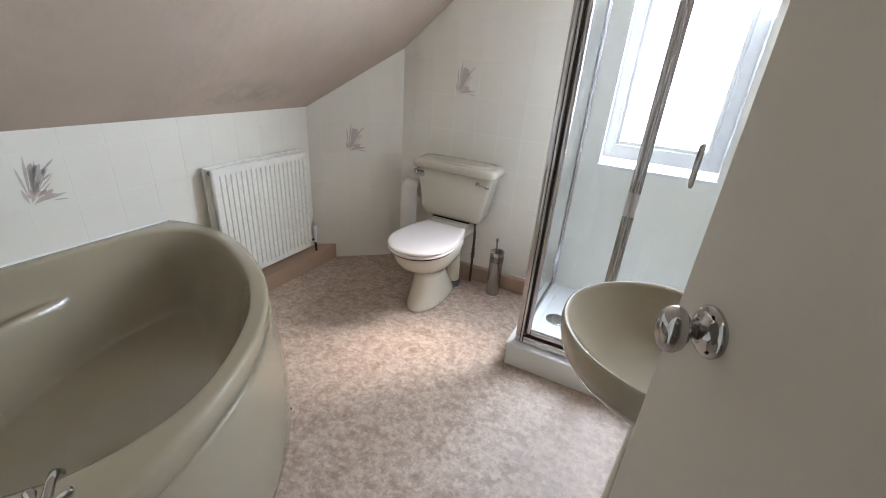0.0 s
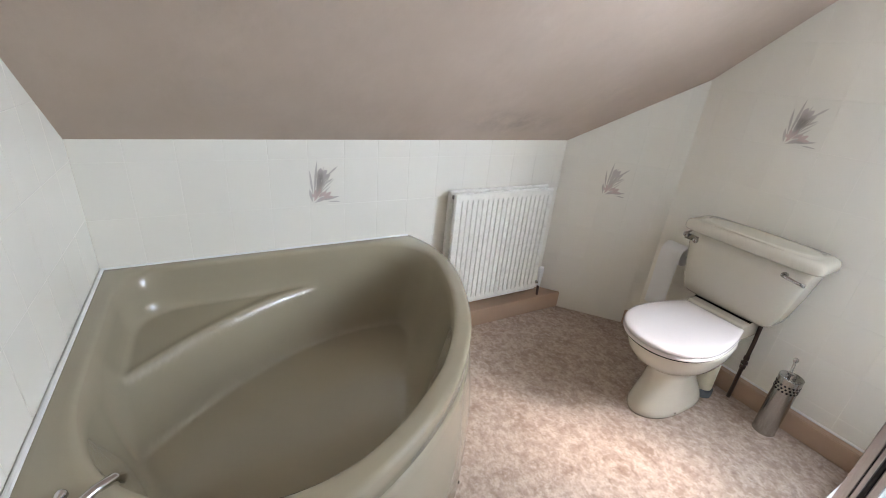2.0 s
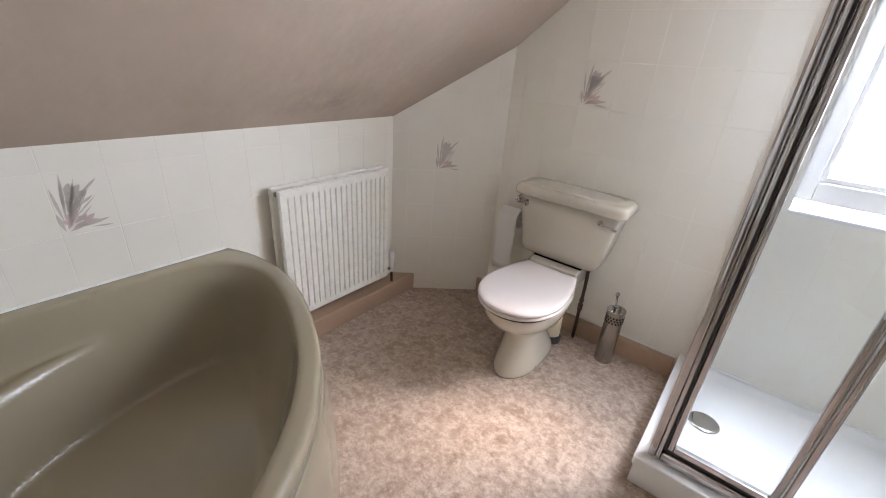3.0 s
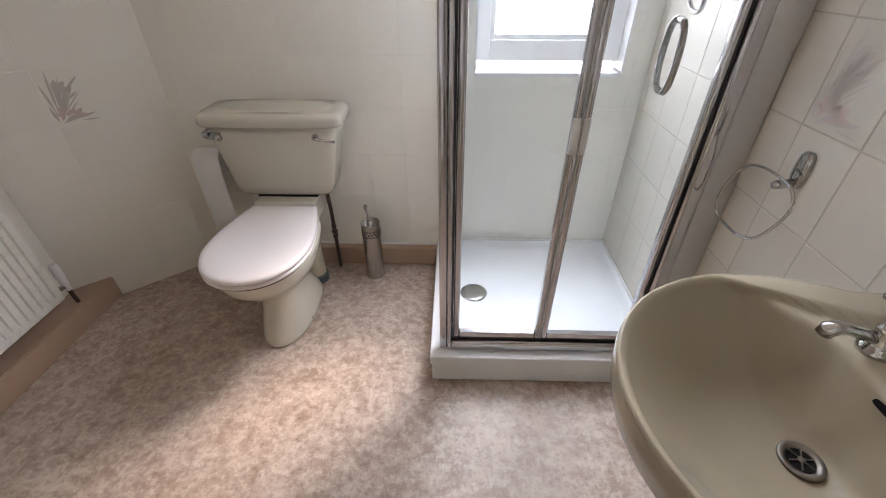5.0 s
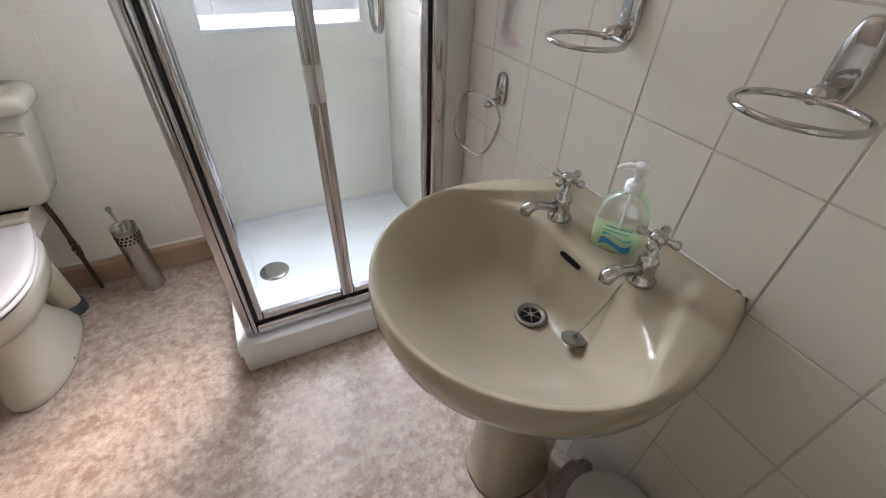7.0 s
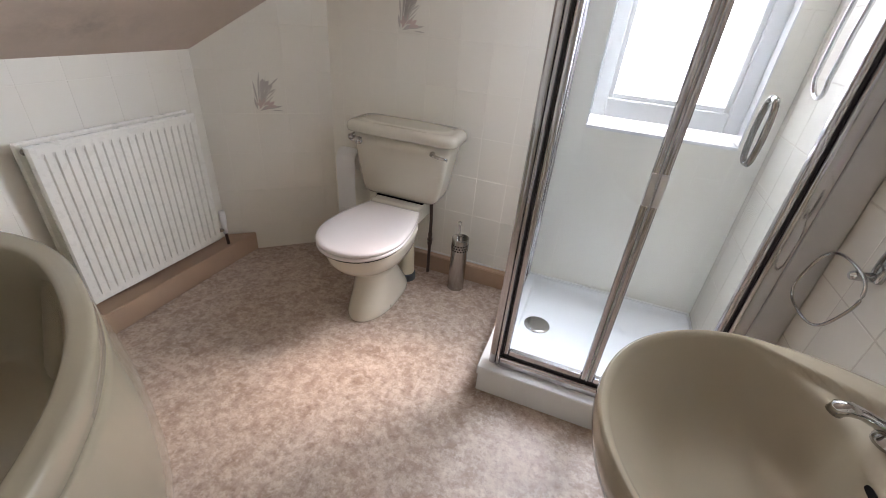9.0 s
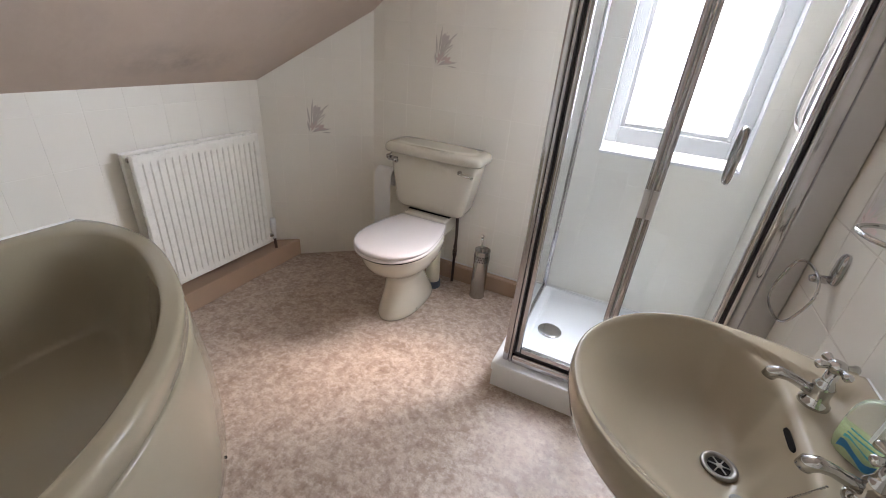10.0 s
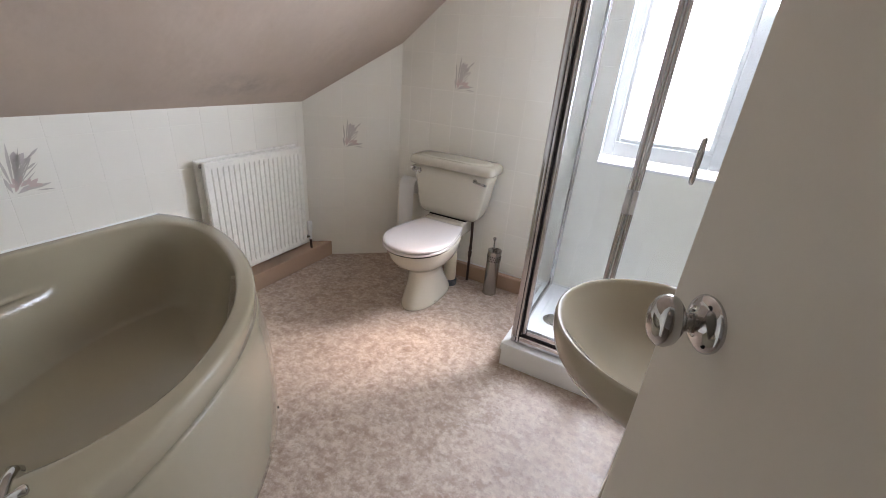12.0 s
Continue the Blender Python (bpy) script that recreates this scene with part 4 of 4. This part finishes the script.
    bm = bmesh.new()
    add_lathe(bm, pose(2.158, 1.180, deep + 0.0044), [(0.0055, 0.0), (0.0055, 0.0018), (0.003, 0.0024)], 14)
    for k in range(3):
        add_box(bm, -0.0187, 0.0187, -0.0010, 0.0010, 0.001, 0.0028, m=pose(2.158, 1.180, deep + 0.0036, 0, 0, 60 * k))
    part("grid", bm, TARNISH, waste)
    over = oval(0, 0, 0, 0.025, 0.0048, 4, 24)
    m = pose(2.2245, 1.184, 0.768, 0, -62, 0) @ pose(0, 0, 0, 0, 0, 90)
    bm = bmesh.new()
    add_loft(bm, [[m @ (p + Vector((0, 0, h))) for p in over] for h in (-0.012, 0.0025)])
    part("overflow", bm, DARK, basin, "dark overflow slot")
    pz = deep + 0.030
    plug = part("plug", lathe(pose(2.175, 1.086, pz, -14, 10, 0), [(0.014, -0.006), (0.021, -0.002), (0.0225, 0.002), (0.0215, 0.0042), (0.005, 0.005), (0.003, 0.012)], 24), TARNISH, basin, "round plug on a ball chain")
    bm = bmesh.new()
    a, b = Vector((2.177, 1.087, pz + 0.012)), Vector((2.238, 1.083, 0.792))
    for k in range(34):
        t = k / 33
        p = a.lerp(b, t) + Vector((0, 0, -0.010 * math.sin(math.pi * t)))
        bmesh.ops.create_icosphere(bm, subdivisions=1, radius=0.0021, matrix=Matrix.Translation(p))
    part("chain", bm, CHROME, basin)
    part("chain_stay", tube([(2.262, 1.104, 0.800), (2.250, 1.118, 0.796), (2.240, 1.130, 0.784), (2.236, 1.134, 0.776)], [0.002, 0.002, 0.0018, 0.0018], 8), CHROME, basin, smooth=True)
    part("stay_ball", lathe(pose(2.235, 1.135, 0.766), [(0.002, 0.0), (0.0055, 0.003), (0.0065, 0.007), (0.005, 0.011), (0.002, 0.013)], 14), TARNISH, basin, smooth=True)
    bm = bmesh.new()
    add_tube(bm, [(wall - 0.002, cy - 0.205, 0.806), (wall - 0.002, cy, 0.807), (wall - 0.002, cy + 0.205, 0.806)], 0.003, 6)
    part("sealant", bm, MASTIC, basin)
    bm = bmesh.new()
    add_tube(bm, [(wall - 0.003, cy - 0.190, 0.808), (wall - 0.003, cy - 0.207, 0.803), (wall - 0.004, cy - 0.212, 0.785), (wall - 0.004, cy - 0.210, 0.755)], [0.003, 0.005, 0.0055, 0.003], 8)
    part("stained_sealant", bm, RUST, basin, "brown stained sealant at the corner")
    part("base_sealant", lathe(Matrix.Translation((2.205, 1.182, 0.0)) @ Matrix.Diagonal((1.035, 0.885, 1, 1)), [(0.1135, 0.0), (0.1135, 0.002), (0.111, 0.003)], 36), COPPER, basin, "brown dirt line round the foot")


build_basin()
cross_tap("basin_tap", "chrome basin tap with a cross handle", pose(2.272, 1.282, 0.7855, 0, 0, -14), rise=0.086)
cross_tap("basin_tap", "chrome basin tap with a cross handle and plug chain", pose(2.280, 1.083, 0.7855, 0, 0, -8), rise=0.086)


def build_soap():
    s = thing("soap_bottle", "clear pump bottle one third full of green hand soap", "soap bottle")
    m = pose(2.302, 1.168, 0.787, 0, 0, 125)
    def sect(z, hx, hy, p=2.6):
        return [m @ q for q in oval(0, 0, z, hx, hy, p, 28)]
    body = [(0.0, .034, .019), (0.003, .039, .022), (0.02, .042, .0235), (0.055, .0425, .0235), (0.080, .041, .023), (0.096, .034, .021), (0.106, .022, .017), (0.111, .0135, .0135), (0.118, .012, .012)]
    part("bottle", loft([sect(z, a, b) for z, a, b in body]), BOTTLE, s, smooth=True).visible_shadow = False
    part("soap", loft([sect(z, a - 0.0015, b - 0.0015) for z, a, b in body[1:3] + [(0.044, .0422, .0235)]]), SOAP, s, "green liquid soap", smooth=True).visible_shadow = False
    part("dip_tube", tube([m @ Vector((0, 0, 0.01)), m @ Vector((0, 0, 0.11))], 0.0025, 8), UPVC, s)
    pump = part("pump", lathe(m, [(0.0125, 0.113), (0.0145, 0.116), (0.0145, 0.128), (0.012, 0.131), (0.006, 0.134), (0.006, 0.146), (0.011, 0.148), (0.012, 0.158), (0.009, 0.162)], 20), UPVC, s, "white pump head", smooth=True)
    part("nozzle", tube([m @ Vector(p) for p in ((0, 0, 0.154), (0.018, 0.004, 0.156), (0.029, 0.006, 0.152), (0.032, 0.007, 0.148))], [0.0065, 0.0055, 0.0045, 0.004], 10), UPVC, pump, smooth=True)
    # label: a teal swash over a blue band on the front face
    def patch(name, u0, u1, z0, z1, mat, lift, wave=0.0):
        bm = bmesh.new()
        cols = []
        for k in range(13):
            u = u0 + (u1 - u0) * k / 12
            a = radians(u)
            col = []
            for z in (z0 + wave * math.sin(k * 0.5), z1 + wave * math.sin(k * 0.5 + 0.6)):
                c, q = math.cos(a), math.sin(a)
                col.append(bm.verts.new(m @ Vector(((0.0425 + lift) * math.copysign(abs(c) ** (2 / 2.6), c), (0.0238 + lift) * math.copysign(abs(q) ** (2 / 2.6), q), z))))
            cols.append(col)
        for c0, c1 in zip(cols, cols[1:]):
            bm.faces.new((c0[0], c1[0], c1[1], c0[1]))
        part(name, bm, mat, s)
    patch("label_band", 62, 125, 0.012, 0.024, BLUE, 0.0006, 0.006)
    patch("label_swash", 64, 120, 0.032, 0.036, TEAL, 0.0006, 0.004)
    patch("label_line", 66, 112, 0.043, 0.0455, TEAL, 0.0006)
    patch("label_line", 68, 116, 0.051, 0.0535, TEAL, 0.0006)


build_soap()


# ---- wall fittings ----
def wall_plate(parent, y, z, h=0.075):
    bm = bmesh.new()
    m = pose(XB - 0.001, y, z, 0, -90, 0)
    rows = []
    for lift, k in ((0.0, 1.0), (0.006, 1.0), (0.010, 0.93), (0.0125, 0.78), (0.0135, 0.4)):
        rows.append([m @ p for p in oval(0, 0, lift, h / 2 * k, 0.019 * k, 3.0, 28)])
    part("wall_plate", loft(rows), CHROME, parent, smooth=True)


def build_towel_ring():
    t = thing("towel_ring", "chrome towel ring hanging from a wall plate", "towel ring", "chrome fittings")
    y, z = 1.674, 0.902
    wall_plate(t, y, z, 0.082)
    part("boss", tube([(XB - 0.010, y, z - 0.030), (XB - 0.040, y, z - 0.033), (XB - 0.050, y, z - 0.036)], [0.010, 0.011, 0.008], 12), CHROME, t, smooth=True)
    pts = []
    for k in range(48):
        a = 2 * math.pi * k / 48
        c, s = math.cos(a), math.sin(a)
        r = 0.091 / max(abs(c) ** 3.0 + abs(s) ** 3.0, 0.5) ** (1 / 3.0)
        r = r * (0.92 + 0.08 * s)
        pts.append((XB - 0.046 - 0.012 * (1 - s), y + 0.030 + 1.15 * r * c - 0.02 * s, z - 0.020 - 0.078 + 0.92 * r * s))
    part("ring", tube(pts, 0.0035, 8, closed=True), CHROME, t, smooth=True)


def build_ring_holder(y, z, label):
    t = thing("tumbler_holder", label, "holder", "chrome fittings")
    wall_plate(t, y, z + 0.028, 0.095)
    part("boss", tube([(XB - 0.010, y, z + 0.004), (XB - 0.035, y, z), (XB - 0.052, y, z - 0.002)], [0.011, 0.011, 0.009], 12), CHROME, t, smooth=True)
    pts = [(XB - 0.105 + 0.056 * math.cos(2 * math.pi * k / 40), y - 0.016 + 0.062 * math.sin(2 * math.pi * k / 40), z - 0.004) for k in range(40)]
    part("ring", tube(pts, 0.0042, 8, closed=True), CHROME, t, smooth=True)


build_towel_ring()
build_ring_holder(1.335, 1.098, "chrome ring holder for a tumbler, empty")
build_ring_holder(1.018, 1.098, "chrome ring holder for a soap dish, empty")


# ---- door ----
def build_door():
    edge = Vector((2.0545, 0.7385, 0))
    along = Vector((0.438, -0.899, 0)).normalized()      # from the free edge to the hinges
    face = Vector((along.y, -along.x, 0))                # towards the room's middle
    m = Matrix((( along.x, -face.x, 0, edge.x), (along.y, -face.y, 0, edge.y), (0, 0, 1, 0), (0, 0, 0, 1)))
    door = structure(new("door_1"), "white painted flush door standing open, with a chrome knob", "door")
    part("leaf", box(0.0, 0.722, 0.0, 0.036, 0.008, 1.99, 0.003, 2, m=m), GLOSS, door)
    def fit(dx, z, side):
        y = 0.0 if side < 0 else 0.036
        return m @ pose(dx, y, z, 90 if side < 0 else -90)
    for side in (-1, 1):
        k = fit(0.071, 1.102, side)
        rose = part("rose", lathe(k, [(0.031, 0.0), (0.0315, 0.003), (0.029, 0.006), (0.022, 0.0085), (0.013, 0.010), (0.0115, 0.014)], 36), CHROME, door, "round chrome rose", smooth=True)
        knob = part("knob", lathe(k @ Matrix.Diagonal((0.86, 1.12, 1, 1)), [(0.010, 0.010), (0.0095, 0.022), (0.0105, 0.027), (0.018, 0.031), (0.0245, 0.037), (0.0265, 0.044), (0.0245, 0.051), (0.018, 0.0565), (0.009, 0.0590), (0.001, 0.0595)], 36), CHROME, door, "oval polished chrome door knob", smooth=True)
        for a in (75, 195, 315):
            part("screw", lathe(k @ Matrix.Translation((0.0225 * math.cos(radians(a)), 0.0225 * math.sin(radians(a)), 0.0065)), [(0.0036, 0), (0.0036, 0.0016), (0.0015, 0.0018)], 10), DARK, rose)
    for z in (0.25, 1.72):
        part("hinge", lathe(m @ pose(0.728, 0.040, z), [(0.006, 0), (0.006, 0.09)], 10), STEEL, door)


build_door()


# ---- under the basin ----
def build_floor_clutter():
    b = thing("pedal_bin", "small round grey-white plastic bin under the basin", "bin")
    c = (2.262, 0.905)
    part("bucket", lathe(pose(*c, 0), [(0.082, 0.0), (0.085, 0.004), (0.096, 0.225), (0.098, 0.230)], 36), BINPL, b, smooth=True)
    part("lid", lathe(pose(*c, 0.231), [(0.099, 0.0), (0.101, 0.006), (0.098, 0.014), (0.085, 0.024), (0.05, 0.030), (0.002, 0.032)], 36), BINPL, b, smooth=True)
    k = thing("plastic_bag", "crumpled grey-pink plastic bag beside the pedestal", "bag")
    bm = bmesh.new()
    rnd = random.Random(4)
    rings = []
    for z, r in ((0.0, 0.055), (0.04, 0.066), (0.09, 0.062), (0.14, 0.052), (0.18, 0.036), (0.205, 0.020)):
        rings.append([Vector((2.298 + (r + rnd.uniform(-.012, .012)) * math.cos(2 * math.pi * i / 22) * 0.8, 1.030 + (r + rnd.uniform(-.012, .012)) * math.sin(2 * math.pi * i / 22) * 0.62, z + rnd.uniform(-0.006, 0.006) * (z > 0))) for i in range(22)])
    add_loft(bm, rings)
    part("bag", bm, PLUM, k)


build_floor_clutter()


# ---- wall tiles, each a piece of its own ----
def clip(poly, inside_of):
    """poly clipped to a convex polygon that runs anticlockwise."""
    for i in range(len(inside_of)):
        a, b = inside_of[i], inside_of[(i + 1) % len(inside_of)]
        def side(p):
            return (b[0] - a[0]) * (p[1] - a[1]) - (b[1] - a[1]) * (p[0] - a[0])
        out = []
        for k in range(len(poly)):
            p, q = poly[k], poly[(k + 1) % len(poly)]
            sp, sq = side(p), side(q)
            if sp >= 0:
                out.append(p)
            if (sp > 0 > sq) or (sp < 0 < sq):
                t = sp / (sp - sq)
                out.append((p[0] + t * (q[0] - p[0]), p[1] + t * (q[1] - p[1])))
        poly = out
        if len(poly) < 3:
            return []
    clean = []
    for p in poly:
        if not clean or math.hypot(p[0] - clean[-1][0], p[1] - clean[-1][1]) > 0.0008:
            clean.append(p)
    if len(clean) > 1 and math.hypot(clean[0][0] - clean[-1][0], clean[0][1] - clean[-1][1]) <= 0.0008:
        clean.pop()
    area2 = sum(clean[i][0] * clean[(i + 1) % len(clean)][1] - clean[(i + 1) % len(clean)][0] * clean[i][1] for i in range(len(clean))) if len(clean) > 2 else 0
    return clean if area2 > 0.0004 else []


def tile_mesh(poly, thick, glaze):
    """A tile with softened edges, its middle at the origin; z is the way out of the wall."""
    cx, cy = sum(p[0] for p in poly) / len(poly), sum(p[1] for p in poly) / len(poly)
    def shrink(by):
        out = []
        for p in poly:
            d = math.hypot(p[0] - cx, p[1] - cy)
            k = max(0.0, 1 - by / max(d, 0.004))
            out.append(((p[0] - cx) * k, (p[1] - cy) * k))
        return out
    n = len(poly)
    base, mid, top = shrink(0), shrink(0.0003), shrink(0.0014)
    verts = [(*p, 0.0) for p in base] + [(*p, thick - 0.0005) for p in mid] + [(*p, thick) for p in top]
    faces = []
    for lvl in (0, n):
        for i in range(n):
            j = (i + 1) % n
            faces.append((lvl + i, lvl + j, lvl + n + j, lvl + n + i))
    faces.append(tuple(range(2 * n, 3 * n)))
    me = bpy.data.meshes.new("tile")
    me.from_pydata(verts, [], faces)
    me.materials.append(glaze)
    return me, cx, cy


def motif(parent):
    """A spray of leaves over two lilies, printed on the tile: one piece for each colour."""
    rnd = random.Random(7)
    def blades(name, mat, items):
        bm = bmesh.new()
        for x, y, ang, ln, wd in items:
            a, wd = radians(ang), wd * 1.1
            c, s = math.cos(a), math.sin(a)
            prof = [(0, 0), (0.3, 0.7), (0.55, 1.0), (0.8, 0.65), (1.0, 0), (0.8, -0.5), (0.55, -0.8), (0.3, -0.55)]
            bm.faces.new([bm.verts.new((x + ln * t * c - wd * w * s, y + ln * t * s + wd * w * c, BACK + 0.0005)) for t, w in prof])
        part(name, bm, mat, parent)
    stems = [(-.052 + .03 * rnd.random(), -.07 + .05 * rnd.random(), 40 + 62 * rnd.random(), .06 + .07 * rnd.random(), .0022) for _ in range(16)]
    blades("motif_stem", SAGE, stems)
    blades("motif_leaf", SAGE, [(-.058, -.060, 96, .115, .0045), (-.054, -.055, 84, .150, .0050), (-.048, -.055, 73, .120, .0055), (-.045, -.050, 62, .085, .0050), (-.040, -.030, 70, .090, .0045),
                                (-.030, -.010, 48, .085, .0040), (.005, .030, 42, .055, .0040), (-.010, -.010, 35, .045, .0040), (-.062, -.085, 100, .060, .0060), (-.020, -.080, 12, .075, .0050), (-.055, -.088, 18, .060, .0045), (.000, -.085, -4, .058, .0030)])
    blades("motif_petal", PINK, [(-.040, -.062, 70, .042, .0080), (-.040, -.062, 110, .036, .0080), (-.038, -.064, 30, .042, .0080), (-.042, -.064, 150, .030, .0070), (-.010, -.066, 40, .036, .0075), (-.012, -.066, 80, .030, .0070),
                                 (-.006, -.070, 5, .036, .0070), (-.030, -.078, 20, .050, .0080), (-.055, -.080, 60, .030, .0060)])
    blades("motif_bud", MAUVE, [(-.034, .018, 75, .046, .0100), (-.026, .018, 52, .046, .0100), (-.020, .014, 30, .040, .0080), (-.040, -.020, 80, .050, .0060), (-.048, -.085, 30, .045, .0060)])


TW, THT, GAP = 0.150, 0.200, 0.0011


def lay_tiles(wall, origin, along, out, regions, u0, z0, prints=(), TW=TW, GAP=GAP, glaze=TILE):
    """Tiles wall by wall: along runs to the right as seen from the room, out points into the room."""
    along, out = Vector(along).normalized(), Vector(out).normalized()
    shared = {}
    for region in regions:
        us, vs = [p[0] for p in region], [p[1] for p in region]
        for i in range(math.floor((min(us) - u0) / TW) - 1, math.ceil((max(us) - u0) / TW) + 1):
            for j in range(math.floor((min(vs) - z0) / THT) - 1, math.ceil((max(vs) - z0) / THT) + 1):
                a, b = u0 + i * TW + GAP / 2, z0 + j * THT + GAP / 2
                rect = [(a, b), (a + TW - GAP, b), (a + TW - GAP, b + THT - GAP), (a, b + THT - GAP)]
                poly = clip(rect, region)
                if not poly:
                    continue
                whole = len(poly) == 4 and abs(max(p[0] for p in poly) - min(p[0] for p in poly) - TW + GAP) < 1e-6 and abs(max(p[1] for p in poly) - min(p[1] for p in poly) - THT + GAP) < 1e-6
                if whole and "whole" in shared:
                    me, cx, cy = shared["whole"], a + (TW - GAP) / 2, b + (THT - GAP) / 2
                else:
                    me, cx, cy = tile_mesh(poly, BACK, glaze)
                    if whole:
                        shared["whole"] = me
                ob = new("tile", me)
                p = Vector(origin) + along * cx + Vector((0, 0, cy)) - out * BACK
                wob = [math.sin(i * 12.9 + j * 78.2 + k) * 0.0035 for k in (0, 2)]
                rot = Matrix((along, Vector((0, 0, 1)), out)).transposed().to_4x4()
                ob.matrix_world = Matrix.Translation(p) @ rot @ Euler((wob[0] * 0.6, wob[1] * 0.6, 0)).to_matrix().to_4x4()
                ob.parent = wall
                if (i, j) in prints:
                    motif(ob)


def cell(u, z, u0, z0, tw=TW):
    return (math.floor((u - u0) / tw), math.floor((z - z0) / THT))


Z0 = 0.17
# knee wall, seen from the room: right is +y
lay_tiles(wall_knee, (0, 0, 0), (0, 1, 0), (1, 0, 0), [[(0.001, 0), (YS, 0), (YS, KNEE), (0.001, KNEE)]], 0.144, Z0 - 0.008, {cell(0.80, 0.85, 0.144, Z0 - 0.008)})
# splayed wall
ln = (p1 - p0).length
lay_tiles(wall_splay, p0, u, nin, [[(0.001, 0), (ln - 0.001, 0), (ln - 0.001, KNEE + SLOPE * XS), (0.001, KNEE)]], 0.236 - TW * 2, Z0 - 0.008, {cell(0.30, 0.85, 0.236 - TW * 2, Z0 - 0.008)})
# gable wall
g0 = 0.822
lay_tiles(wall_gable, (0, YG, 0), (1, 0, 0), (0, -1, 0), [
    [(XS, 0), (WX0, 0), (WX0, FLAT), (xk, FLAT), (XS, KNEE + SLOPE * XS)],
    [(WX0, 0), (WX1, 0), (WX1, WZ0 - 0.012), (WX0, WZ0 - 0.012)],
    [(WX1, 0), (XB, 0), (XB, FLAT), (WX1, FLAT)],
    [(WX0, WZ1), (WX1, WZ1), (WX1, FLAT), (WX0, FLAT)]], g0, Z0, {cell(0.9, 1.25, g0, Z0)})
# basin wall: right is -y
b0 = -1.272
lay_tiles(wall_basin, (XB, 0, 0), (0, -1, 0), (-1, 0, 0), [[(-YG, 0), (-0.001, 0), (-0.001, FLAT), (-YG, FLAT)]], b0, Z0 + 0.01, {cell(-1.66, 1.06, b0, Z0 + 0.01, 0.155)}, 0.155, 0.0032, SHADED_CREAM_TILE)
# door wall above the bath: right is -x
lay_tiles(wall_door, (0, 0, 0), (-1, 0, 0), (0, 1, 0), [[(-1.40, 0), (-0.001, 0), (-0.001, KNEE), (-1.40, KNEE + SLOPE * 1.40)]], -0.30, Z0)
